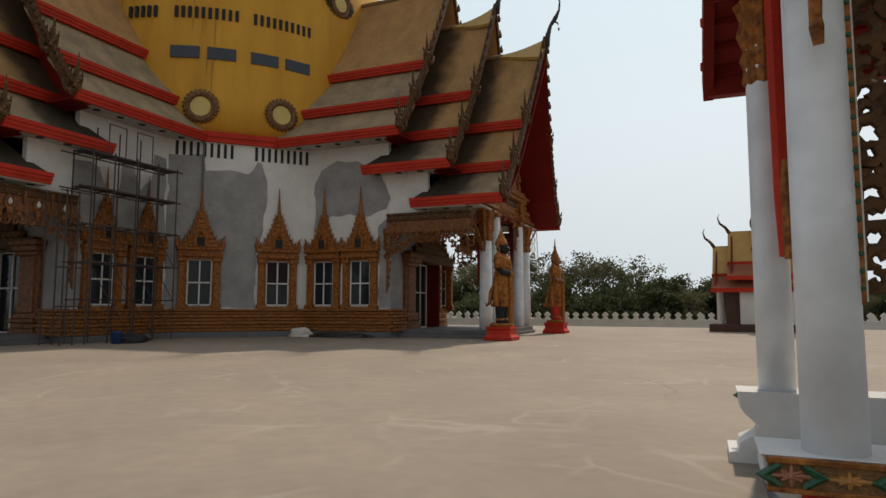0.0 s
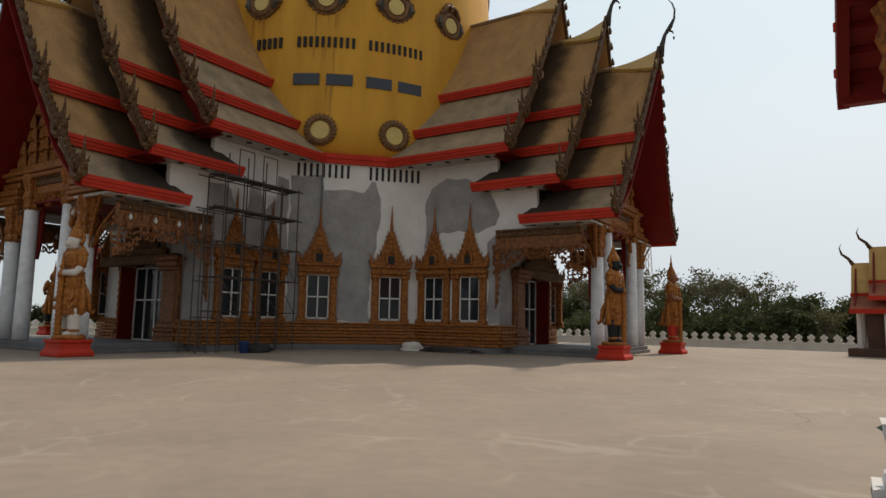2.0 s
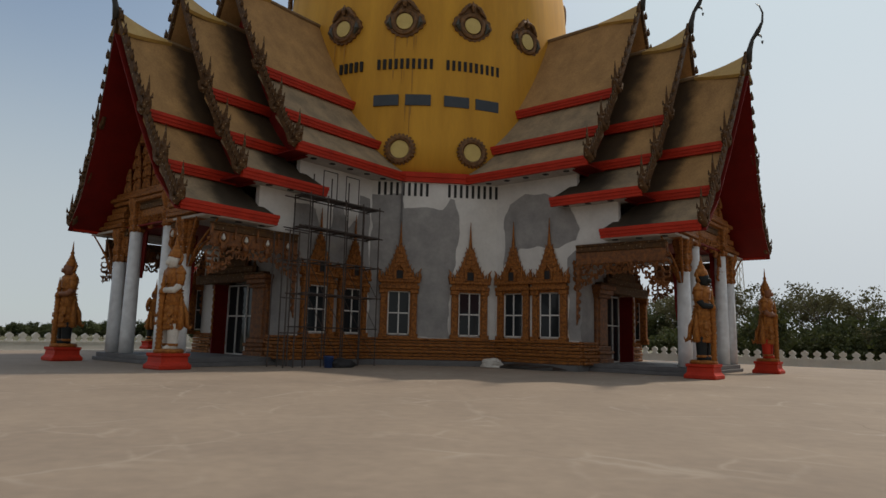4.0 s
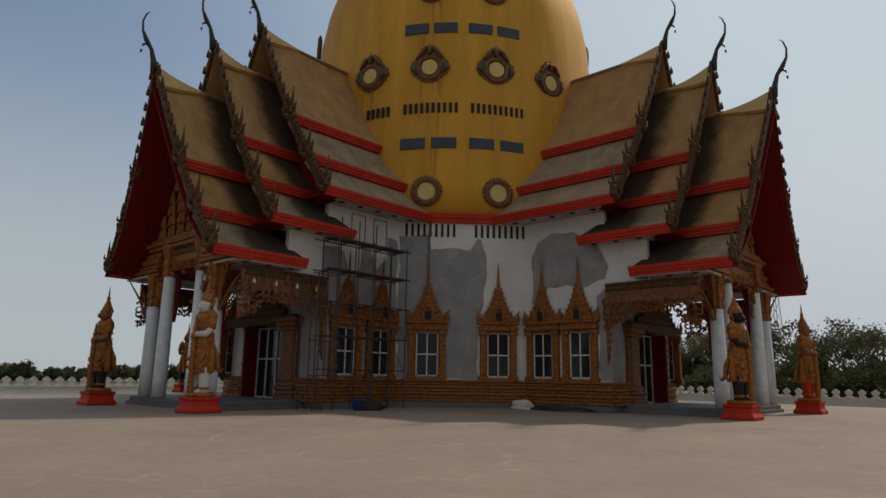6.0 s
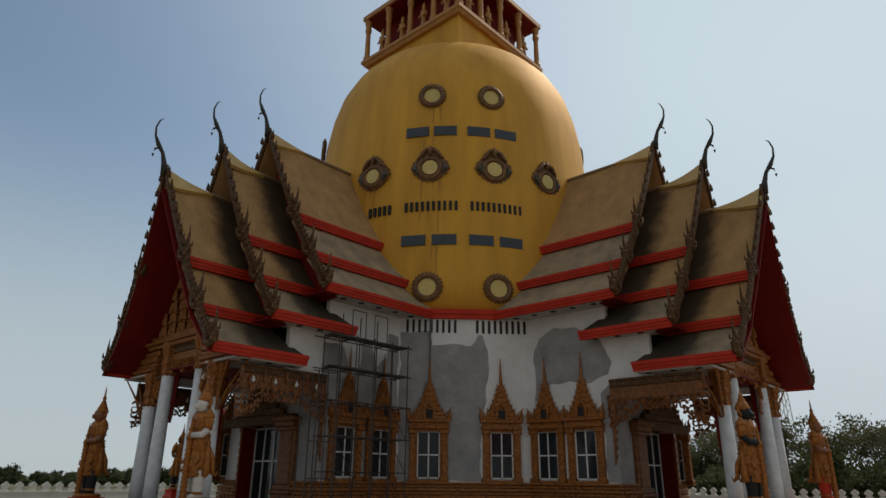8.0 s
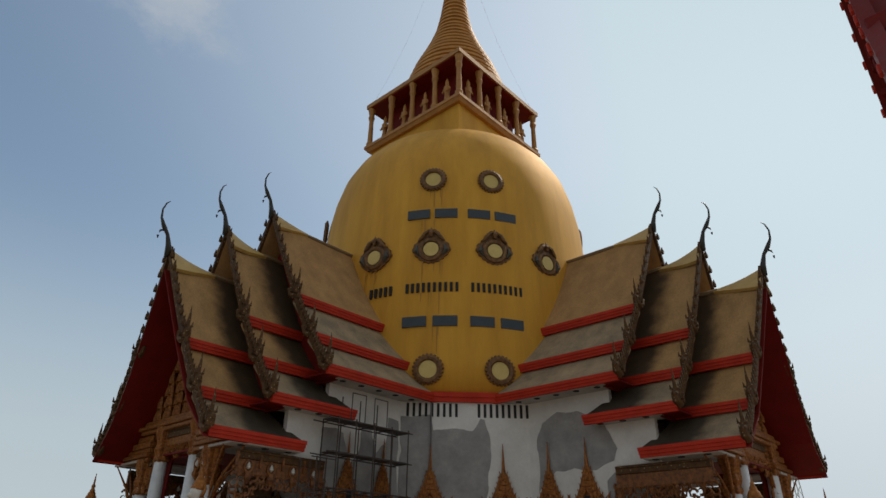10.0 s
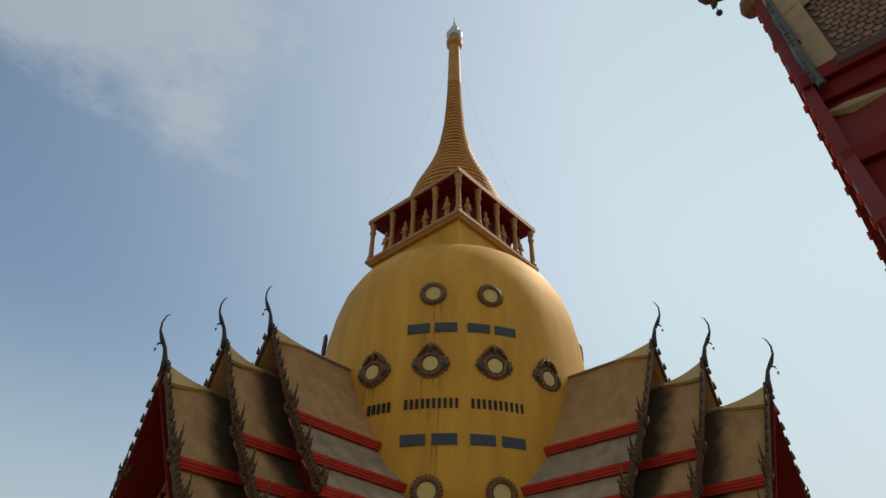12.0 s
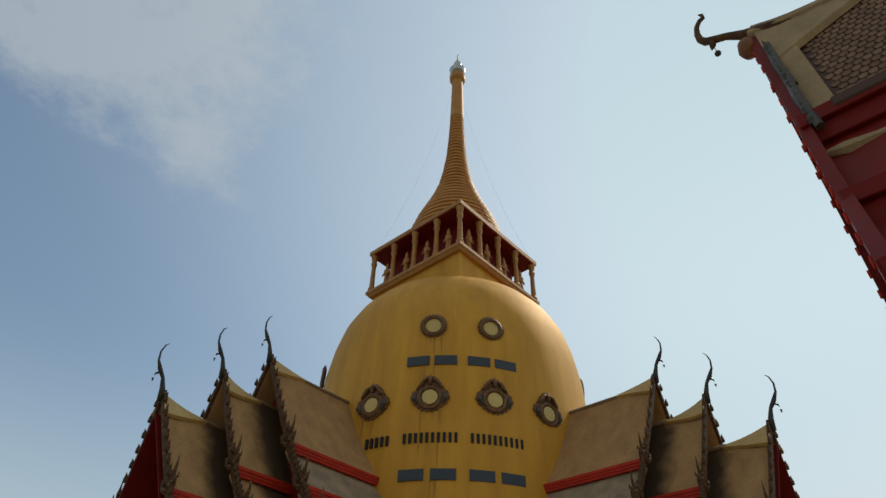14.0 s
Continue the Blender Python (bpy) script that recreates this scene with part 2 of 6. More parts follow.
for vscale, width, colr, amount, patch_scale, patch_from in ((0.3, 0.026, (0.46, 0.4, 0.33), 0.42, 0.35, 0.5), (0.1, 0.0035, (0.12, 0.09, 0.07), 0.6, 0.12, 0.5), (0.7, 0.05, (0.45, 0.385, 0.31), 0.36, 0.45, 0.52)):
    vo = nt.nodes.new("ShaderNodeTexVoronoi")
    vo.feature = "DISTANCE_TO_EDGE"
    vo.inputs["Scale"].default_value = vscale
    nt.links.new(wadd.outputs["Result"], vo.inputs["Vector"])
    line = nt.nodes.new("ShaderNodeMapRange")
    line.inputs["From Max"].default_value, line.inputs["To Min"].default_value, line.inputs["To Max"].default_value = width, amount, 0
    nt.links.new(vo.outputs["Distance"], line.inputs["Value"])
    pn = nt.nodes.new("ShaderNodeTexNoise")
    pn.inputs["Scale"].default_value, pn.inputs["Detail"].default_value = patch_scale, 5
    nt.links.new(co.outputs["Object"], pn.inputs["Vector"])
    pm = nt.nodes.new("ShaderNodeMapRange")
    pm.inputs["From Min"].default_value, pm.inputs["From Max"].default_value = patch_from, patch_from + 0.12
    nt.links.new(pn.outputs["Fac"], pm.inputs["Value"])
    mu = nt.nodes.new("ShaderNodeMath")
    mu.operation = "MULTIPLY"
    nt.links.new(line.outputs["Result"], mu.inputs[0])
    nt.links.new(pm.outputs["Result"], mu.inputs[1])
    mk = nt.nodes.new("ShaderNodeMix")
    mk.data_type = "RGBA"
    mk.inputs["B"].default_value = (*colr, 1)
    nt.links.new(mu.outputs[0], mk.inputs["Factor"])
    nt.links.new(base_link, mk.inputs["A"])
    base_link = mk.outputs["Result"]
nt.links.new(base_link, bsdf.inputs["Base Color"])


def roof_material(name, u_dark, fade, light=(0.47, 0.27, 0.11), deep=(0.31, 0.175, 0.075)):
    """Brown tiles; black mould and painted-in shade spread from a line across the roof."""
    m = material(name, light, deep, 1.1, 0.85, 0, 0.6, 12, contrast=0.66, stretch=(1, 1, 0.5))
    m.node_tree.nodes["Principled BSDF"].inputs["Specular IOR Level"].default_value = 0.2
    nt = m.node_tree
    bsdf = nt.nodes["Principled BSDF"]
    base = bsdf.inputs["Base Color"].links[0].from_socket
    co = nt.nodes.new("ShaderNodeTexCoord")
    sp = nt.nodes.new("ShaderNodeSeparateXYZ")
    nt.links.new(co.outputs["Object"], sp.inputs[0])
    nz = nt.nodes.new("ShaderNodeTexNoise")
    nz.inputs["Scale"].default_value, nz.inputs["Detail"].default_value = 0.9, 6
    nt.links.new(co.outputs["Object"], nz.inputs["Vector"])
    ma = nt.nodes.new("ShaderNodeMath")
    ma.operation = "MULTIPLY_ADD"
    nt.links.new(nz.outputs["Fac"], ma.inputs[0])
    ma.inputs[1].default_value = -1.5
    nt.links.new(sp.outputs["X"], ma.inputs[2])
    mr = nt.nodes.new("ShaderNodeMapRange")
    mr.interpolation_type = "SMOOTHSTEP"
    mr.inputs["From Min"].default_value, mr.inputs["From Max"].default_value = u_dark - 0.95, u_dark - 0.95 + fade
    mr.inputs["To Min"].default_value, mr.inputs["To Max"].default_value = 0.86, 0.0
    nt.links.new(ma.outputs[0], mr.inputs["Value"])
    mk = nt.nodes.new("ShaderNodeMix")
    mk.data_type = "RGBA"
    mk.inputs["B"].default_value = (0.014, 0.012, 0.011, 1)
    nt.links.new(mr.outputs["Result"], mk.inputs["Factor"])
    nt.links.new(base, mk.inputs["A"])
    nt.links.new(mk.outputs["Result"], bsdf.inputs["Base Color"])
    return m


PALE_TILES, GREY_TILES = (0.4, 0.29, 0.175), (0.2, 0.155, 0.105)
M_ROOFS = [roof_material("roof tiles", 2.0, 1.0), roof_material("mouldy, shade-blackened roof tiles", 17.3, 1.2), roof_material("mouldy, shade-blackened lower roof tiles", 19.9, 1.2)]
M_EAVES = [roof_material("weathered eaves tiles", 2.0, 1.0, PALE_TILES, GREY_TILES), roof_material("mouldy, shade-blackened weathered tiles", 17.3, 1.2, PALE_TILES, GREY_TILES), roof_material("mouldy, shade-blackened weathered lower tiles", 19.9, 1.2, PALE_TILES, GREY_TILES)]


# ---- building blocks ----
def part(name, bm, mat, parent=None, label="", smooth=False):
    me = bpy.data.meshes.new(name)
    if smooth:
        for f in bm.faces:
            f.smooth = True
    bm.to_mesh(me)
    bm.free()
    me.materials.append(mat)
    ob = new(name, me)
    if parent is not None:
        ob.parent = parent
    if label:
        tagged(ob, label)
    return ob


def thing(name, label, category, group="", m=None, kind=""):
    ob = new(name)
    if m is not None:
        ob.matrix_world = m
    return tagged(ob, label, category, group, kind)


def box(bm, x0, x1, y0, y1, z0, z1, bevel=0.0):
    g = bmesh.ops.create_cube(bm, size=1.0, matrix=Matrix.LocRotScale(((x0 + x1) / 2, (y0 + y1) / 2, (z0 + z1) / 2), None, (x1 - x0, y1 - y0, z1 - z0)))
    if bevel:
        edges = list({e for v in g["verts"] for e in v.link_edges})
        bmesh.ops.bevel(bm, geom=edges, offset=bevel, segments=1, affect="EDGES")
    return bm


def B(x0, x1, y0, y1, z0, z1, bevel=0.0):
    return box(bmesh.new(), x0, x1, y0, y1, z0, z1, bevel)


def prism(bm, pts, a, b, put):
    """A closed outline pushed from a to b; put(p, q, s) gives the place of outline point (p, q) at s."""
    lo = [bm.verts.new(put(p, q, a)) for p, q in pts]
    hi = [bm.verts.new(put(p, q, b)) for p, q in pts]
    n = len(pts)
    bm.faces.new(lo[::-1])
    bm.faces.new(hi)
    for i in range(n):
        bm.faces.new((lo[i], lo[(i + 1) % n], hi[(i + 1) % n], hi[i]))
    return bm


def lathe(bm, prof, n=32, a0=0.0, sides=None):
    """Turn (radius, height) points round z. sides: a factor on the radius by angle."""
    rings = []
    for r, z in prof:
        ring = []
        for i in range(n):
            a = a0 + 2 * math.pi * i / n
            k = sides(a) if sides else 1
            ring.append(bm.verts.new((r * k * math.cos(a), r * k * math.sin(a), z)))
        rings.append(ring)
    for q, s in zip(rings, rings[1:]):
        for i in range(n):
            bm.faces.new((q[i], q[(i + 1) % n], s[(i + 1) % n], s[i]))
    bm.faces.new(rings[0][::-1])
    bm.faces.new(rings[-1])
    return bm


def tube(bm, pts, radii, n=6):
    """A tapering tube along points."""
    rings = []
    for i, p in enumerate(pts):
        p = Vector(p)
        d = (Vector(pts[min(i + 1, len(pts) - 1)]) - Vector(pts[max(i - 1, 0)])).normalized()
        side = d.cross(Vector((0.3, 0.9, 0.2))).normalized()
        up = side.cross(d)
        r = radii[i] if isinstance(radii, (list, tuple)) else radii
        rings.append([bm.verts.new(p + r * (math.cos(2 * math.pi * k / n) * side + math.sin(2 * math.pi * k / n) * up)) for k in range(n)])
    for q, s in zip(rings, rings[1:]):
        for k in range(n):
            bm.faces.new((q[k], q[(k + 1) % n], s[(k + 1) % n], s[k]))
    bm.faces.new(rings[0][::-1])
    bm.faces.new(rings[-1])
    return bm


def fix(bm):
    bmesh.ops.recalc_face_normals(bm, faces=bm.faces[:])
    return bm


def mv(bm, m):
    bmesh.ops.transform(bm, matrix=m, verts=bm.verts[:])
    return bm


def uv(u, v, z=0.0):
    """A place from the distance along the right wing's axis and across it."""
    s = math.sqrt(0.5)
    return Vector(((u + v) * s, (v - u) * s, z))


# ---- ground ----
bm = bmesh.new()
bmesh.ops.create_grid(bm, x_segments=8, y_segments=8, size=2400)
mv(bm, Matrix.Translation((0, 0, -0.7)))
tagged(part("ground", bm, M_EARTH), "dry scrubby earth stretching to the horizon", "ground", kind="structure")
bm = bmesh.new()
# the raised court, with two bays that carry the wings on its far sides
prism(bm, [(-19.3, -60), (62, -60), (62, 19.0), (5.5, 19.3), (5.5, 24.5), (-7.5, 24.5), (-7.5, 19.3), (-19.3, 19.3), (-19.3, 7.5), (-24.5, 7.5), (-24.5, -7.5), (-19.3, -7.5)], -0.69, 0.0, lambda p, q, s: (p, q, s))
fix(bm)
mv(bm, pose(0, 0, 0, 0, 0, -45))
tagged(part("pavement", bm, M_PAVE), "wide pale beige concrete courtyard with cracks and scuffs", "courtyard", kind="structure")


# ---- a wing of the temple, along local +x ----
TIERS = [
    # inner, outer, ridge inner, ridge peak, steps (across, foot of the fascia)
    dict(u0=8.6, u1=16.9, ri=21.3, rp=21.8, up=17.15, steps=((3.4, 15.05), (5.1, 12.43), (6.7, 10.4)), slant=0.0),
    dict(u0=14.5, u1=19.5, ri=18.75, rp=19.5, up=19.95, steps=((2.95, 13.08), (4.6, 10.58), (6.2, 8.58)), slant=1.4),
    dict(u0=17.2, u1=22.15, ri=16.4, rp=16.95, up=22.95, steps=((2.7, 11.2), (4.3, 8.62), (5.9, 6.7)), slant=1.2),
]
FASCIA = 0.42


def gable_u(T, z):
    """How far out the gable edge stands at a height: it leans outwards going up."""
    zl, zh = T["steps"][2][1], T["rp"]
    k = max(0.0, min(1.0, (z - zl) / (zh - zl)))
    return T["u1"] + (T["up"] - T["u1"]) * k ** 1.3


def steps_of(T, side, near, far_eave):
    """The eaves of one side; the front porch roof reaches a little more or less far on its far side."""
    if side == near or T is not TIERS[2]:
        return T["steps"]
    return tuple((v + far_eave * v / 5.9, z) for v, z in T["steps"])


def roof_tier(T, wing, tier, near, far_eave):
    ri, rp = T["ri"], T["rp"]
    for side in (-1, 1):
        rows = []
        prev = (0.0, ri)
        steps = steps_of(T, side, near, far_eave)
        for v, z in steps:
            rows.append((prev, (v, z + FASCIA)))
            prev = (v - 0.28, z + 0.12)
        for k, (a, b) in enumerate(rows):
            bm = bmesh.new()
            n, mseg = 14, 6
            grid = []
            for j in range(mseg + 1):
                q = j / mseg
                v = a[0] + (b[0] - a[0]) * q
                z = a[1] + (b[1] - a[1]) * q - 0.18 * math.sin(math.pi * q) * (1 if k == 0 else 0.35)
                u0 = T["u0"] + (T["slant"] * (1 - q) if k == 2 else T["slant"])
                u1 = gable_u(T, z)
                line = []
                for i in range(n + 1):
                    s = i / n
                    lift = 0.0
                    if k == 0:
                        lift = (rp - ri) * max(0.0, (s - 0.45) / 0.55) ** 2.2 * (1 - q) ** 1.6
                    line.append(Vector((u0 + (u1 - u0) * s, side * v, z + lift)))
                grid.append(line)
            top_v = [[bm.verts.new(p) for p in line] for line in grid]
            low_v = [[bm.verts.new(p + Vector((0, 0, -0.16))) for p in line] for line in grid]
            for j in range(mseg):
                for i in range(n):
                    bm.faces.new((top_v[j][i], top_v[j][i + 1], top_v[j + 1][i + 1], top_v[j + 1][i]))
                    bm.faces.new((low_v[j][i], low_v[j + 1][i], low_v[j + 1][i + 1], low_v[j][i + 1]))
            for j in range(mseg):
                for i in (0, n):
                    bm.faces.new((top_v[j][i], top_v[j + 1][i], low_v[j + 1][i], low_v[j][i]))
            for i in range(n):
                for j in (0, mseg):
                    bm.faces.new((top_v[j][i], top_v[j][i + 1], low_v[j][i + 1], low_v[j][i]))
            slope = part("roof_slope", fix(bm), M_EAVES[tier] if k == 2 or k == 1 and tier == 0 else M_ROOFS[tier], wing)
            # red fascia board in two stepped bands
            v, zf = steps[k]
            uo = gable_u(T, zf) - 0.02
            ui = T["u0"] + (0.0 if k == 2 else T["slant"])
            bm = bmesh.new()
            y0, y1 = sorted((side * (v - 0.16), side * (v + 0.03)))
            box(bm, ui, uo, y0, y1, zf, zf + 0.15)
            y0, y1 = sorted((side * (v - 0.16), side * (v + 0.075)))
            box(bm, ui - 0.02, uo + 0.02, y0, y1, zf + 0.15, zf + 0.31)
            y0, y1 = sorted((side * (v - 0.16), side * (v + 0.12)))
            box(bm, ui - 0.04, uo + 0.04, y0, y1, zf + 0.31, zf + FASCIA + 0.06)
            part("fascia", bm, M_RED, slope, "red painted eaves board")


def hook(bm, base, out, h, w=0.12):
    """An upswept flame hook: base place, outward direction, height."""
    base, out = Vector(base), Vector(out)
    pts = [base, base + out * 0.1 * h + Vector((0, 0, 0.35 * h)), base + out * 0.05 * h + Vector((0, 0, 0.7 * h)), base + out * 0.22 * h + Vector((0, 0, h))]
    tube(bm, pts, [w, w * 0.9, w * 0.5, w * 0.12], 5)


def mesh_of(name, bm, mat):
    me = bpy.data.meshes.new(name)
    fix(bm).to_mesh(me)
    bm.free()
    me.materials.append(mat)
    return me


def naga(side):
    """The pieces of an upswept serpent head: coiled body, tall blade crest, smaller crests behind it and side flames."""
    def piece(name, pts, radii, n=5):
        return name, mesh_of(name, tube(bmesh.new(), pts, radii, n), M_GOLD_DARK)

    out = [piece("naga_head", [(0, -side * 0.85, 0.75), (0, -side * 0.45, 0.2), (0, -side * 0.1, 0.02), (0, side * 0.22, 0.2), (0, side * 0.3, 0.55), (0, side * 0.2, 0.8)], [0.1, 0.2, 0.25, 0.24, 0.2, 0.12], 7),
           piece("naga_crest", [(0, side * 0.26, 0.55), (0, side * 0.16, 1.0), (0, side * 0.26, 1.4), (0, side * 0.24, 2.05)], [0.15, 0.12, 0.075, 0.012], 6),
           piece("naga_snout", [(0, side * 0.3, 0.5), (0, side * 0.55, 0.48), (0, side * 0.62, 0.62)], [0.13, 0.09, 0.02])]
    for q, h in ((-0.05, 1.0), (-0.3, 0.85), (-0.55, 0.95)):
        out.append(piece("naga_crest", [(0, side * q, 0.15 - 0.3 * q), (0, side * (q - 0.06), 0.15 - 0.3 * q + 0.5 * h), (0, side * (q + 0.06), 0.15 - 0.3 * q + h)], [0.14, 0.1, 0.012]))
    for s in (-1, 1):
        for q, z in ((0.15, 0.35), (-0.2, 0.25), (0.25, 0.75)):
            out.append(piece("naga_flame", [(0, side * q, z), (s * 0.22, side * (q + 0.03), z + 0.08), (s * 0.24, side * (q + 0.06), z + 0.36)], [0.1, 0.08, 0.012]))
    return out


TOOTH, NAGA = {}, {}
for _s in (-1, 1):
    _b = bmesh.new()
    hook(_b, (0, 0, 0), (0, _s, 0), 0.5, 0.12)
    TOOTH[_s] = mesh_of("flame_tooth", _b, M_GOLD_DARK)
    NAGA[_s] = naga(_s)


def gable(T, wing, k, near, far_eave):
    """Barge boards with flame hooks, the finial horn, the yellow ridge flare and the gable's red boards."""
    for side in (-1, 1):
        bm = bmesh.new()
        steps = steps_of(T, side, near, far_eave)
        pr = [(0.0, T["rp"] + 0.15)]
        for v, z in steps:
            pr.append((v, z + 0.35))
        pts = []
        for (v0, z0), (v1, z1) in zip(pr, pr[1:]):
            for j in range(8):
                q = j / 8
                pts.append((v0 + (v1 - v0) * q, z0 + (z1 - z0) * q - 0.2 * math.sin(math.pi * q)))
        pts.append(pr[-1])
        ring = []
        for v, z in pts:
            u = gable_u(T, z)
            ring.append([bm.verts.new((u + du, side * (v + dv), z + dz)) for du, dv, dz in ((-0.06, 0.06, 0.16), (0.1, 0.06, 0.16), (0.12, -0.08, -0.16), (-0.06, -0.08, -0.16))])
        for p, q in zip(ring, ring[1:]):
            for i in range(4):
                bm.faces.new((p[i], p[(i + 1) % 4], q[(i + 1) % 4], q[i]))
        bm.faces.new(ring[0])
        bm.faces.new(ring[-1][::-1])
        board = part("barge_board", fix(bm), M_GOLD_DARK, wing, "weathered gilded barge board")
        for i, (v, z) in enumerate(pts):
            if i:
                tooth = new("flame_tooth", TOOTH[side])
                tooth.parent = board
                tooth.location = (gable_u(T, z) + 0.12, side * (v + 0.12), z + 0.12)
        for v, z in steps:
            for name, me in NAGA[side]:
                head = new(name, me)
                head.parent = board
                head.location = (gable_u(T, z) + 0.08, side * (v - 0.05), z + 0.3)
                head.scale = (0.84, 0.84, 0.84)
    # horn
    bm = bmesh.new()
    u, z = T["up"] + 0.1, T["rp"]
    path = [(0, -0.3), (0.1, 0.35), (0.26, 0.9), (0.55, 1.3), (0.78, 1.75), (0.82, 2.25), (0.68, 2.7), (0.5, 2.9)]
    tube(bm, [(u + a, 0, z + b) for a, b in path], [0.2, 0.15, 0.1, 0.13, 0.065, 0.05, 0.04, 0.015], 7)
    tube(bm, [(u + 0.45, 0, z + 1.15), (u + 0.68, 0, z + 1.0), (u + 0.74, 0, z + 0.84)], [0.07, 0.06, 0.01], 5)
    tube(bm, [(u + 0.75, 0, z + 0.68), (u + 0.75, 0, z + 0.52)], [0.07, 0.03], 5)
    # black colour stands in for the horn's silhouette against the sky
    part("roof_finial", fix(bm), M_BLACK, wing, "slender curled horn finial, black as its silhouette", smooth=True)
    # yellow flare on the ridge
    bm = bmesh.new()
    n = 10
    u0 = T["up"] - 2.7
    for side in (-1, 1):
        rows = []
        for i in range(n + 1):
            s = i / n
            uu = u0 + (T["up"] + 0.05 - u0) * s
            full = max(0.0, ((uu - T["u0"]) / (T["up"] - T["u0"]) - 0.45) / 0.55) ** 2.2
            zz = T["ri"] + (T["rp"] - T["ri"]) * full + 0.07
            d = 0.12 + 1.35 * s ** 1.3
            slope = (T["ri"] - T["steps"][0][1] - FASCIA) / T["steps"][0][0]
            rows.append([bm.verts.new((uu, side * 0.0, zz + 0.08)), bm.verts.new((uu, side * (0.5 * d + 0.12), zz - slope * 0.5 * d + 0.02)), bm.verts.new((uu, side * (0.5 * d), zz - slope * 0.5 * d - 0.12))])
        for p, q in zip(rows, rows[1:]):
            for i in range(2):
                bm.faces.new((p[i], q[i], q[i + 1], p[i + 1]))
    part("ridge_flare", fix(bm), M_YELLOW, wing, "yellow painted ridge end")
    bm = bmesh.new()
    tube(bm, [(T["u0"] + T["slant"], 0, T["ri"] + 0.03), (u0 + 0.2, 0, T["ri"] + 0.05)], 0.14, 6)
    part("ridge_cap", fix(bm), M_ROOF, wing)
    # red boards that close the gable behind the barge boards
    bm = bmesh.new()
    full = [(0, T["ri"] - 0.5)] + [(v - 0.5, z - 0.05) for v, z in steps_of(T, 1, near, far_eave)] + [(0.5 - v, z - 0.05) for v, z in steps_of(T, -1, near, far_eave)[::-1]]
    inset = 1.95 if k == 2 else 0.95
    prism(bm, full, T["u1"] - inset - 0.15, T["u1"] - inset, lambda p, q, s: (s, p, q))
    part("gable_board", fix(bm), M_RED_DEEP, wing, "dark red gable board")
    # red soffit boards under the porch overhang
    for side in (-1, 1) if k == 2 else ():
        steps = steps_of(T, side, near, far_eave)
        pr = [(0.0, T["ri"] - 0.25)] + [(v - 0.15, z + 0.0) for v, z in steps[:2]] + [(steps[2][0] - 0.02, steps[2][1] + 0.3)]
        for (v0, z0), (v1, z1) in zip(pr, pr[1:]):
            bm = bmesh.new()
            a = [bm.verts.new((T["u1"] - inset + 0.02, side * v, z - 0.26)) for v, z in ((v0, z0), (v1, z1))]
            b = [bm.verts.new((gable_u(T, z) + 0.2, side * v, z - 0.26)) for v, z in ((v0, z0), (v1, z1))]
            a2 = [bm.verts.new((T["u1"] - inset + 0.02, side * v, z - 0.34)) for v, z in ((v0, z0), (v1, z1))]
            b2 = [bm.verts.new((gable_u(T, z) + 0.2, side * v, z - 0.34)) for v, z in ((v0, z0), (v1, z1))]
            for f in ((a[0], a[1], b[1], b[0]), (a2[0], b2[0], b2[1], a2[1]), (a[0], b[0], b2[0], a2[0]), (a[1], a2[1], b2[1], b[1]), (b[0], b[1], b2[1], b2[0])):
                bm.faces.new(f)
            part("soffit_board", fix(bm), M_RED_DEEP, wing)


VW = 5.31   # half width of the wing's walls
UE = 15.6   # end wall of the wing on its near side
UF = 14.3   # and on its far side, set back
UG = 14.62  # door glass
PL = 0.3    # top of the plinth


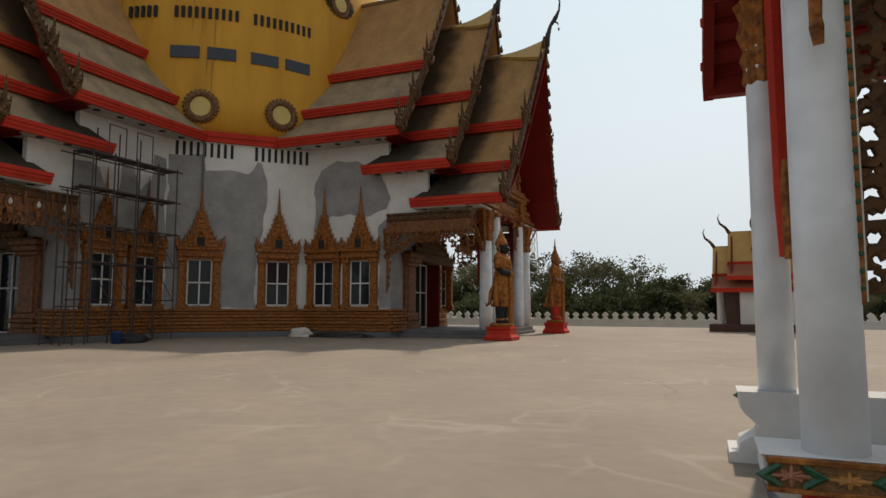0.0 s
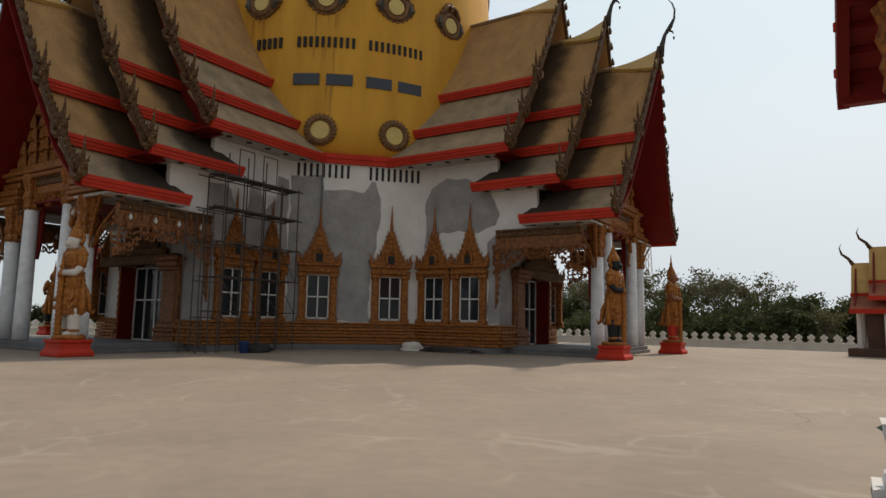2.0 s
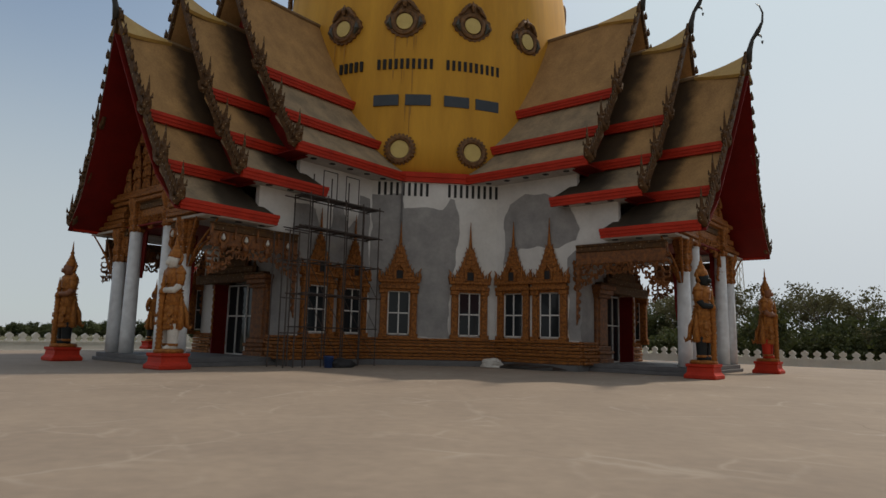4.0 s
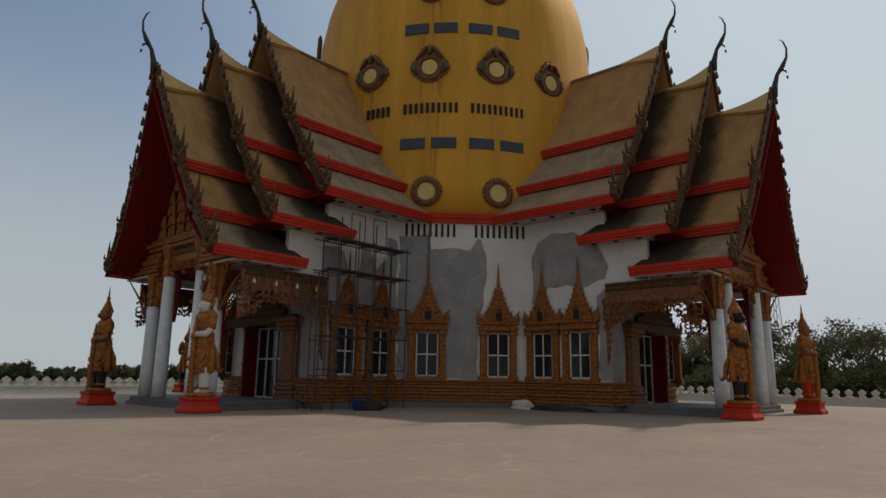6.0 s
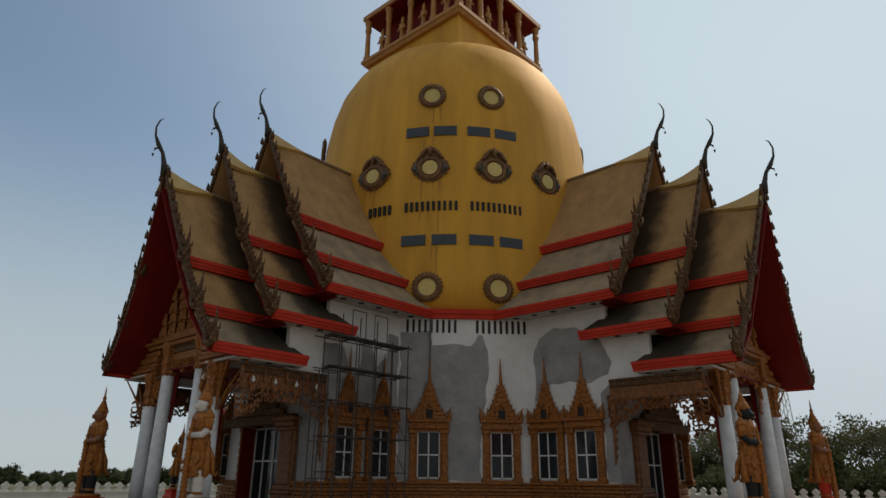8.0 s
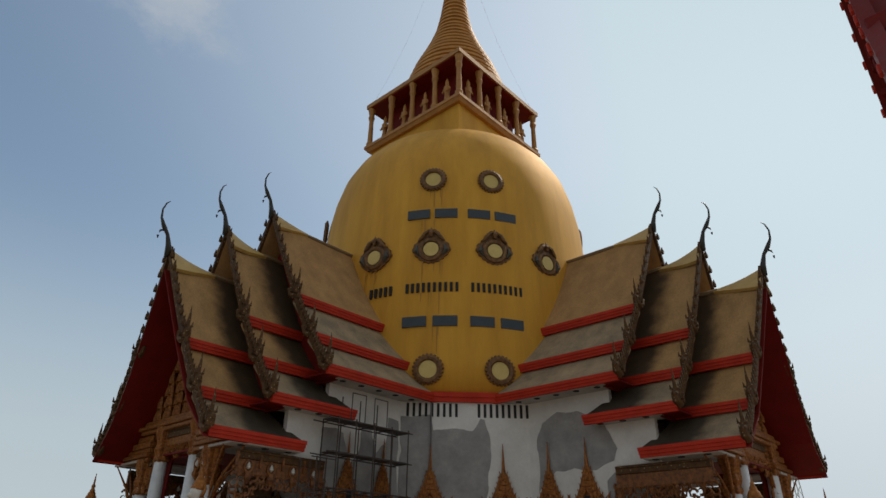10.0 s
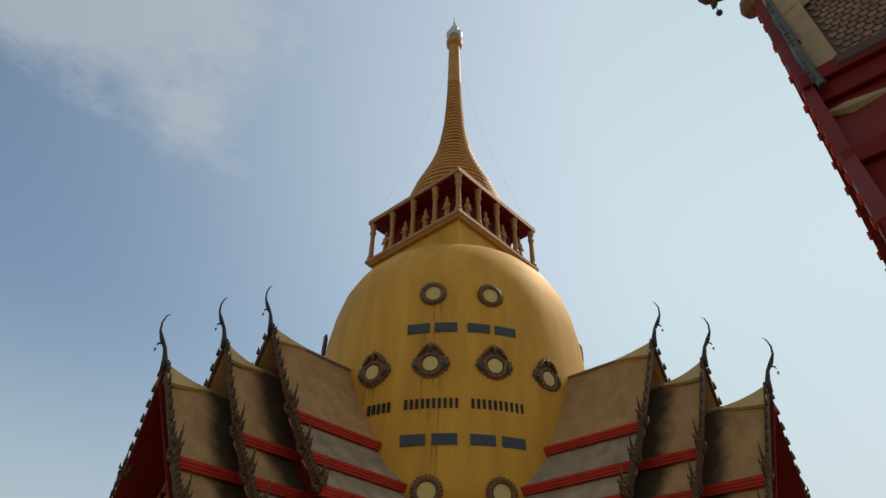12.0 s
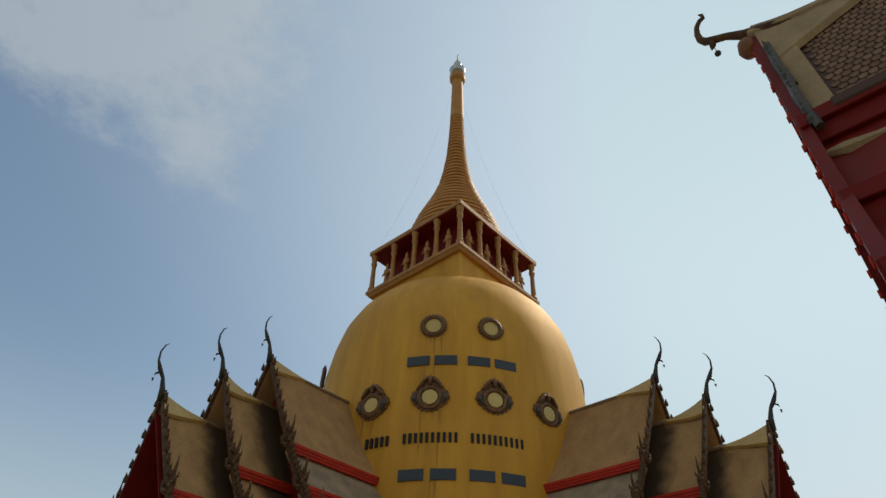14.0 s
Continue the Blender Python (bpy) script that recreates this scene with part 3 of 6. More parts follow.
def window_unit(parent, m):
    """A window in a gilded surround with a spired pediment. Local x along the wall, -y outwards, z from the ground; parts sit under a window part."""
    w, z0, z1 = 0.62, 1.66, 4.1
    bm = bmesh.new()
    for s in (-1, 1):
        box(bm, s * 0.86 - 0.17, s * 0.86 + 0.17, -0.22, 0.05, 1.5, 4.15, 0.03)
        box(bm, s * 0.86 - 0.24, s * 0.86 + 0.24, -0.3, 0.05, 1.5, 1.72, 0.03)
        box(bm, s * 0.86 - 0.24, s * 0.86 + 0.24, -0.3, 0.05, 3.95, 4.2, 0.03)
        box(bm, s * 0.7 - 0.08, s * 0.7 + 0.08, -0.14, 0.05, 1.6, 4.15)
    box(bm, -1.0, 1.0, -0.2, 0.05, 4.08, 4.3)
    box(bm, -1.13, 1.13, -0.34, 0.05, 4.2, 4.42, 0.04)
    box(bm, -1.17, 1.17, -0.38, 0.05, 4.55, 4.72, 0.04)
    box(bm, -1.02, 1.02, -0.26, 0.05, 4.4, 4.6)
    box(bm, -1.1, 1.1, -0.28, 0.05, 1.4, 1.6, 0.03)
    win = part("window", mv(fix(bm), m), M_GOLD_TRIM, parent, "gilded carved window surround")
    # pediment: stepped triangle rising to a needle
    bm = bmesh.new()
    steps = [(0.9, 4.7, 4.92), (0.7, 4.9, 5.14), (0.54, 5.12, 5.4), (0.41, 5.38, 5.68), (0.3, 5.66, 5.95), (0.21, 5.93, 6.22), (0.14, 6.2, 6.5)]
    for hw, a, b in steps:
        box(bm, -hw, hw, -0.3, 0.05, a, b, 0.04)
        for s in (-1, 1):
            hook(bm, (s * hw, -0.15, a), (s, 0, 0), 0.5, 0.1)
    tube(bm, [(0, -0.14, 6.4), (0, -0.14, 6.75), (0, -0.14, 7.3), (0, -0.14, 8.15)], [0.17, 0.1, 0.06, 0.015], 6)
    for s in (-1, 1):
        hook(bm, (s * 1.08, -0.18, 4.7), (s, 0, 0), 0.7, 0.13)
    # niche frame
    for s in (-1, 1):
        box(bm, s * 0.26 - 0.07, s * 0.26 + 0.07, -0.4, -0.2, 4.75, 5.2)
    tube(bm, [(-0.3, -0.34, 5.15), (0, -0.34, 5.55), (0.3, -0.34, 5.15)], 0.08, 5)
    part("pediment", mv(fix(bm), m), M_GOLD_TRIM, win, "gilded spired pediment")
    part("niche", mv(B(-0.2, 0.2, -0.32, -0.27, 4.78, 5.25), m), M_DARK, win)
    bm = bmesh.new()
    for a, b, c, d in ((-w, w, z0, z0 + 0.07), (-w, w, z1 - 0.07, z1), (-w, -w + 0.07, z0, z1), (w - 0.07, w, z0, z1), (-0.035, 0.035, z0, z1), (-w, w, 2.83, 2.9)):
        box(bm, a, b, -0.07, 0.0, c, d)
    part("window_frame", mv(bm, m), M_WHITE, win, "white aluminium frame")
    for sx in (-1, 1):
        for a, b in ((z0 + 0.07, 2.83), (2.9, z1 - 0.07)):
            x0, x1 = sorted((sx * 0.035, sx * (w - 0.07)))
            part("pane", mv(B(x0, x1, -0.035, -0.025, a, b), m), M_GLASS, win)
    return win


def base_moulding(parent, length, m):
    """Gilded base courses along local x from 0 to length, -y outwards."""
    for k, (z0, z1, d) in enumerate(((PL, 0.48, 0.42), (0.48, 0.66, 0.34), (0.66, 0.84, 0.4), (0.84, 1.02, 0.3), (1.02, 1.2, 0.36), (1.2, 1.36, 0.28), (1.36, 1.5, 0.34))):
        bm = B(0, length, -d, 0.0, z0 + 0.01, z1 - 0.01, 0.03)
        if k in (1, 3, 5):
            n = int(length / 0.34)
            for i in range(n):
                x = (i + 0.5) * length / n
                box(bm, x - 0.1, x + 0.1, -d - 0.035, -d + 0.02, z0 + 0.03, z1 - 0.03)
        part("base_course", mv(bm, m), M_GOLD_TRIM, parent)



def column(parent, u, v, z0=PL + 0.12, z1=6.9, r=0.34):
    bm = bmesh.new()
    lathe(bm, [(r * 1.02, z0), (r, z0 + 1.2), (r * 0.86, z1)], 24)
    mv(bm, Matrix.Translation((u, v, 0)))
    col = part("column", bm, M_COLUMN, parent, "round white column with gilded capital", smooth=True)
    bm = bmesh.new()
    lathe(bm, [(r * 0.9, z1 - 1.5), (r * 1.15, z1 - 1.4), (r * 0.95, z1 - 1.15), (r * 1.25, z1 - 0.9), (r * 1.0, z1 - 0.6), (r * 1.4, z1 - 0.1), (r * 1.4, z1 + 0.2)], 32, 0, lambda a: 1 + 0.09 * math.cos(8 * a))
    mv(bm, Matrix.Translation((u, v, 0)))
    part("capital", fix(bm), M_GOLD_TRIM, col, "gilded lotus capital")
    return col


def frieze(parent, p0, p1, z, drop=1.5, mat=None):
    """A hanging openwork gilded valance between two places: a beam and a lace of scrolls that is deeper at the ends."""
    mat = mat or M_GOLD_TRIM
    p0, p1 = Vector(p0), Vector(p1)
    L = (p1 - p0).length
    d = (p1 - p0) / L
    bm = bmesh.new()
    nx = d.cross(Vector((0, 0, 1)))
    m = Matrix(((d.x, nx.x, 0, p0.x), (d.y, nx.y, 0, p0.y), (0, 0, 1, z), (0, 0, 0, 1)))
    beam = B(0, L, -0.12, 0.12, 0.03, 0.3, 0.02)
    box(beam, 0, L, -0.16, 0.16, 0.3, 0.42, 0.02)
    part("valance_beam", mv(beam, m), M_GOLD_DARK, parent, "dark weathered carved beam")
    box(bm, 0, L, -0.05, 0.05, -0.58 if drop > 1.5 else -0.35, 0.02)
    rng = random.Random(int(L * 100))
    n = int(L / 0.32)
    for i in range(n + 1):
        s = i / n
        e = abs(2 * s - 1)
        dep = drop * (0.48 + 0.52 * e ** 2.2) * (0.9 + 0.2 * abs(math.sin(9 * s)))
        x = L * s
        z2 = -0.3
        while z2 > -dep:
            r = rng.uniform(0.13, 0.2)
            a0 = rng.uniform(0, 6)
            pts = [(x + r * math.cos(a0 + q), 0, z2 - r + r * math.sin(a0 + q)) for q in (0, 0.9, 1.8, 2.7, 3.6, 4.5)]
            tube(bm, pts, [0.07, 0.065, 0.06, 0.055, 0.045, 0.02], 4)
            z2 -= 0.27
        hook(bm, (x, 0, -dep), (0, 0, -1), 0.01, 0.06)
        tube(bm, [(x, 0, -dep + 0.2), (x, 0, -dep - 0.18)], [0.09, 0.01], 4)
    k = max(2, int(L / 1.15))
    for i in range(k):
        x = L * (i + 0.5) / k
        tube(bm, [(x + 0.2 * math.cos(a * math.pi / 6), -0.1, -0.28 + 0.26 * math.sin(a * math.pi / 6)) for a in range(13)], 0.06, 5)
        tube(bm, [(x, -0.1, -0.5), (x, -0.12, -0.75), (x, -0.08, -1.0)], [0.12, 0.16, 0.02], 6)
        box(bm, x + L / k * 0.5 - 0.05, x + L / k * 0.5 + 0.05, -0.16, 0.0, -0.3, 0.3, 0.02)
    mv(bm, m)
    for i in range(k):
        x = L * (i + 0.5) / k
        drop_m = lathe(bmesh.new(), [(0.02, -0.4), (0.1, -0.32), (0.085, -0.22), (0.02, -0.08)], 10)
        # chalk white is painted on for the mirror's glint
        part("mirror_drop", mv(mv(drop_m, Matrix.Translation((x, -0.1, 0))), m), M_CHALK, parent, "mirror teardrop with its glint as chalk white")
    return part("valance", fix(bm), mat, parent, "gilded openwork hanging valance")


def build_wing(near, far_cols, far_eave, outer_window):
    wing = thing("temple_wing", "temple wing with stepped brown roofs, red eaves and gilded portico", "temple wing", "wings of the temple")
    for k, T in enumerate(TIERS):
        roof_tier(T, wing, k, near, far_eave)
        gable(T, wing, k, near, far_eave)
    # side walls and end wall
    for s in (-1, 1):
        y0, y1 = sorted((s * VW, s * (VW - 0.3)))
        part("wall", B(9.0, UE if s == near else UF, y0, y1, PL, 10.6), M_WHITE, wing, "white painted plaster wall")
        y0, y1 = sorted((s * (VW - 0.3), s * (TIERS[0]["steps"][2][0] - 0.05)))
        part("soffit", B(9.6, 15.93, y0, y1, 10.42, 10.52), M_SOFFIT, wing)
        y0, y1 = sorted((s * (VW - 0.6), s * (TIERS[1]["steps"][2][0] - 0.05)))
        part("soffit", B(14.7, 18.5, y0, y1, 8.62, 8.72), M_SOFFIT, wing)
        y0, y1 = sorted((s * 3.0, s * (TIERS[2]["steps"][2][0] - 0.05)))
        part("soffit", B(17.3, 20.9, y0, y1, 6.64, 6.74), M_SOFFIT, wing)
        for u0, u1, v1, z in ((15.93, 16.86, 6.65, 10.42), (18.5, 19.46, 6.15, 8.62)):
            y0, y1 = sorted((s * (v1 - 1.9), s * v1))
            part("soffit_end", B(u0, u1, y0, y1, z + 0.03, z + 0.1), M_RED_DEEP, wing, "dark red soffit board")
        for (u0, u1, v, z) in ((10.4, 15.8, 6.1, 10.42), (15.2, 18.4, 5.75, 8.62), (17.8, 20.6, 5.5, 6.64)):
            u = u0
            while u < u1:
                bm = bmesh.new()
                lathe(bm, [(0.17, z - 0.03), (0.17, z + 0.02)], 10)
                mv(bm, Matrix.Translation((u, s * v, 0)))
                part("soffit_vent", bm, M_DARK, wing)
                u += 1.25
    for s in (-1, 1):
        ue = UE if s == near else UF
        for a, b, z0, z1 in ((2.0, VW - 0.3, PL, 7.2), (0.0, 2.0, 4.3, 7.2), (0.0, VW - 0.3, 7.2, 9.2)):
            y0, y1 = sorted((s * a, s * b))
            # near side takes cement grey to stand in for the porch's shade
            part("wall", B(ue - 0.3, ue, y0, y1, z0, z1), M_WHITE if s != near else M_GREY, wing, "white end wall" if s != near else "end wall greyed for porch shade")
    # upper wall that carries the second tier
    for s in (-1, 1):
        y0, y1 = sorted((s * (VW - 0.02), s * (VW - 0.3)))
        part("wall", B(UE if s == near else UF, 17.9, y0, y1, 6.55, 8.62), M_WHITE, wing)
    part("plinth", B(9.5, UE + 0.25, -VW - 0.55, VW + 0.55, 0.0, PL), M_STEP, wing, "grey stone plinth")
    # doorway: glazed leaves behind red reveals, flat gilded pilasters on the near side
    # dark gilding round the door imitates the dim porch interior
    door = part("door", B(UE - 0.05, UE + 0.4, -3.3, 3.3, 4.25, 4.75, 0.05), M_GOLD_DARK, wing, "gilded door surround darkened for porch shade")
    for s in (-1, 1):
        ue = UE if s == near else UF
        y = s * 2.72
        for name, x1, hw, z0, z1 in (("pilaster", 0.16, 0.7, 0.62, 4.3), ("pilaster_base", 0.42, 0.86, PL, 0.62), ("pilaster_base", 0.34, 0.8, 0.62, 0.86), ("pilaster_base", 0.44, 0.88, 0.86, 1.04), ("pilaster_base", 0.3, 0.78, 1.04, 1.3), ("pilaster_shaft", 0.22, 0.45, 1.3, 3.9), ("pilaster_capital", 0.34, 0.76, 3.9, 4.1), ("pilaster_capital", 0.46, 0.86, 4.1, 4.36), ("pilaster_capital", 0.56, 0.95, 4.36, 4.6)):
            part(name, B(ue - 0.05, ue + x1, y - hw, y + hw, z0, z1, 0.04), M_GOLD_DIM, door)
    for hw, a, b in ((2.2, 4.75, 5.1), (1.5, 5.1, 5.5), (0.95, 5.5, 5.9), (0.5, 5.9, 6.3)):
        part("pediment_tier", B(UE - 0.05, UE + 0.35, -hw, hw, a, b, 0.05), M_GOLD_DARK, door)
        for s in (-1, 1):
            bm = bmesh.new()
            hook(bm, (UE + 0.25, s * hw, a), (0, s, 0), 0.7, 0.14)
            part("flame", fix(bm), M_GOLD_DARK, door)
    for s in (-1, 1):
        y0, y1 = sorted((s * 2.0, s * 1.9))
        # deep red here stands in for the leaf lying in shade
        part("door_leaf", B(UG + 0.02, UE - 0.06, y0, y1, PL, 4.25), M_RED_DEEP, door, "red open door leaf, darkened for porch shade")
        bm = bmesh.new()
        for i in range(7):
            hook(bm, (UE - 0.06, s * 1.95, 1.3 + 0.4 * i), (0.7, 0, 0), 0.42, 0.09)
        part("leaf_edging", fix(bm), M_GOLD_TRIM, door, "gilded flame edging")
    part("door_glass", B(UG - 0.02, UG, -1.99, 1.99, PL, 4.3), M_GLASS, door)
    bm = bmesh.new()
    for a, b, c, d in ((-1.9, 1.9, 2.45, 2.53), (-1.9, 1.9, 4.17, 4.25), (-1.9, -1.82, PL, 4.2), (1.82, 1.9, PL, 4.2), (-0.05, 0.05, PL, 4.2), (-0.98, -0.9, PL, 4.2), (0.9, 0.98, PL, 4.2), (-1.9, 1.9, PL, PL + 0.1)):
        box(bm, UG + 0.01, UG + 0.07, a, b, c, d)
    part("door_frame", bm, M_WHITE, door, "white aluminium door frame")
    # portico floor, columns, valances
    far = lambda s, v: v if s == near else v + far_cols
    for u1, v1, z0, z1 in ((20.95, 4.55, 0.0, PL - 0.12), (20.85, 4.35, PL - 0.12, PL + 0.1)):
        y0, y1 = sorted((near * v1, -near * (v1 + far_cols * 0.6)))
        part("portico_step", B(UE + 0.26, u1, y0, y1, z0, z1, 0.02), M_STEP, wing, "grey stone step")
    for s in (-1, 1):
        column(wing, 20.5, s * far(s, 3.58), z1=6.55)
        column(wing, 20.5, s * far(s, 2.02), z1=8.0)
        # red struts with gilded tips beside the columns
        for v, z0, z1 in ((far(s, 3.58), 2.7, 6.0), (far(s, 2.02), 4.2, 7.4)):
            bm = tube(bmesh.new(), [(20.14, s * (v - 0.1), z0), (20.12, s * (v - 0.1), z0 + 0.5), (20.05, s * (v - 0.1), z1)], [0.08, 0.12, 0.16], 5)
            part("strut", fix(bm), M_RED_DEEP, wing, "dark red carved strut")
        frieze(wing, (UE + 0.02, s * 5.4, 0), (20.3, s * 5.3, 0), 6.08, 1.9, M_GOLD_DIM)
        # serpent brackets that fan from the capital to the eave
        for du, dv, zt in ((-1.0, 1.6, 6.5), (-0.35, 1.9, 6.7), (0.5, 1.5, 6.6)):
            bm = tube(bmesh.new(), [(20.5 + 0.1 * du, s * (3.75 + 0.1 * dv), 4.5), (20.5 + 0.25 * du, s * (3.75 + 0.25 * dv), 5.1), (20.5 + 0.4 * du, s * (3.75 + 0.38 * dv), 5.5), (20.5 + du, s * (3.75 + dv), zt)], [0.03, 0.08, 0.06, 0.035], 8)
            part("eave_bracket", fix(bm), M_GOLD_TRIM, wing, "gilded serpent eave bracket")
        frieze(wing, (20.5, s * 3.4, 0), (20.5, s * 2.2, 0), 6.35, 0.9)
        # lower stepped cornice over the outer columns
        for y0, y1, a, b, d in ((2.3, 4.9, 6.62, 6.84, 0.32), (2.3, 5.15, 6.84, 7.06, 0.42), (2.3, 4.7, 7.06, 7.3, 0.3), (2.3, 4.2, 7.3, 7.62, 0.36), (2.3, 3.9, 7.62, 7.95, 0.26)):
            p, q = sorted((s * y0, s * y1))
            part("cornice", B(20.2, 20.5 + d, p, q, a + 0.01, b - 0.01, 0.04), M_GOLD_TRIM, wing, "gilded stepped cornice")
    frieze(wing, (20.5, -2.0, 0), (20.5, 2.0, 0), 7.6, 1.1)
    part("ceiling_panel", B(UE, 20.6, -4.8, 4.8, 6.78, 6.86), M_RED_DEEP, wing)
    for hw, a, b, d in ((3.5, 7.98, 8.2, 0.38), (3.75, 8.2, 8.42, 0.48), (3.3, 8.42, 8.66, 0.34)):
        part("cornice", B(20.2, 20.5 + d, -hw, hw, a + 0.01, b - 0.01, 0.04), M_GOLD_TRIM, wing, "gilded stepped cornice")
    # pediment of flame hooks round tiered niches
    bm = bmesh.new()
    for r in range(7):
        z = 8.62 + 0.62 * r
        hw = 2.9 * (1 - r / 7.6) + 0.15
        box(bm, 20.2, 20.42, -hw, hw, z, z + 0.3, 0.03)
        n = max(1, int(hw / 0.5))
        for i in range(-n, n + 1):
            hook(bm, (20.42 + 0.1 * (i % 2), hw * i / n, z + 0.1), (0, 0.6 if i > 0 else -0.6, 0), 0.85, 0.2)
    part("pediment", fix(bm), M_GOLD_TRIM, wing, "weathered gilded carved pediment")
    # windows and base courses on both side walls
    for s in (-1, 1):
        rot = pose(0, 0, 0, 0, 0, 0) if s < 0 else pose(0, 0, 0, 0, 0, 180)
        for u in (11.7, outer_window):
            window_unit(wing, Matrix.Translation((u, s * VW, 0)) @ rot)
        ue = UE if s == near else UF
        base_moulding(wing, ue - 10.3 + 0.3, Matrix.Translation((10.3 if s < 0 else ue + 0.3, s * VW, 0)) @ rot)
        base_moulding(wing, 1.7, pose(ue, -VW if s < 0 else VW - 1.7, 0, 0, 0, 90))
        drop = [(0.0, 6.3), (0.34, 6.2)]
        for i in range(9):
            z, w = 6.0 - 0.38 * i, 0.4 - 0.028 * i
            drop += [(w * 0.45, z), (w, z - 0.1), (w * 0.9, z - 0.24), (w * 0.5, z - 0.3)]
        drop += [(0.0, 2.35)]
        bm = prism(bmesh.new(), drop, s * 5.3, s * 5.42, lambda p, q, t: (ue - 0.02 + p, t, q))
        part("corner_drop", fix(bm), M_GOLD_DIM, wing, "carved gilded corner drop")
    return wing


wing = build_wing(-1, 0.6, 0.4, 14.0)
copy_thing(wing, pose(0, 0, 0, 0, 0, 45))
wing.matrix_basis = pose(0, 0, 0, 0, 0, -45)
left_wing = build_wing(1, -0.62, -0.7, 14.12)
copy_thing(left_wing, pose(0, 0, 0, 0, 0, 135))
left_wing.matrix_basis = pose(0, 0, 0, 0, 0, -135)

# ---- central tower ----
tower = thing("stupa_tower", "golden bell-shaped stupa tower with ringed spire", "stupa")
for k in range(4):
    a = 90 * k
    rot = pose(0, 0, 0, 0, 0, a)
    part("wall", mv(B(-3.68, 3.68, -11.15, -10.85, PL, 10.6), rot), M_WHITE, tower, "white painted wall with bare cement patches")
    part("fascia", mv(B(-1.95, 1.95, -11.32, -10.9, 10.42, 10.7), rot), M_RED, tower, "red painted eaves board")
    part("fascia", mv(B(-1.95, 1.95, -11.38, -10.9, 10.7, 10.98), rot), M_RED, tower)
    for x in (-2.0, 2.0):
        window_unit(tower, rot @ Matrix.Translation((x + 0.1, -11.15, 0)))
    base_moulding(tower, 7.36, rot @ Matrix.Translation((-3.68, -11.15, 0)))
    for x0, n in ((-3.3, 9), (0.75, 9)):
        for i in range(n):
            part("vent_slot", mv(B(x0 + i * 0.345, x0 + i * 0.345 + 0.15, -11.18, -11.1, 9.6, 10.36), rot), M_DARK, tower)
part("plinth", lathe(bmesh.new(), [(12.6, 0.0), (12.6, PL)], 8, math.pi / 8), M_STEP, tower)
BELL = [(11.2, 10.5), (11.1, 13), (11.0, 16), (10.8, 20), (10.58, 23.5), (10.43, 26), (10.06, 28.2), (9.54, 30), (8.8, 31.4), (7.85, 32.5), (6.6, 33.3), (4.8, 33.9)]


def bell_r(z):
    for (r0, z0), (r1, z1) in zip(BELL, BELL[1:]):
        if z0 <= z <= z1:
            return r0 + (r1 - r0) * (z - z0) / (z1 - z0)
    return BELL[0][0]


part("bell", mv(lathe(bmesh.new(), BELL, 96), Matrix.Translation((0.13, 0, 0))), M_GOLD, tower, "weathered gold painted bell", smooth=True)


def on_bell(az, z, out=0.0):
    """The frame on the bell's surface: x along it, -y outwards, z up; azimuth from the front towards +x."""
    r = bell_r(z) + out
    return pose(r * math.sin(radians(az)), -r * math.cos(radians(az)), z, 0, 0, az)


PETAL = mesh_of("petal", tube(bmesh.new(), [(0.74, -0.12, 0.0), (0.94, -0.08, 0.07)], [0.13, 0.07], 6), M_BRONZE)
M_TEAL = material("dark teal glass mosaic", (0.03, 0.05, 0.045), (0.07, 0.05, 0.03), 6, 0.4, 0, 0.6, 20)


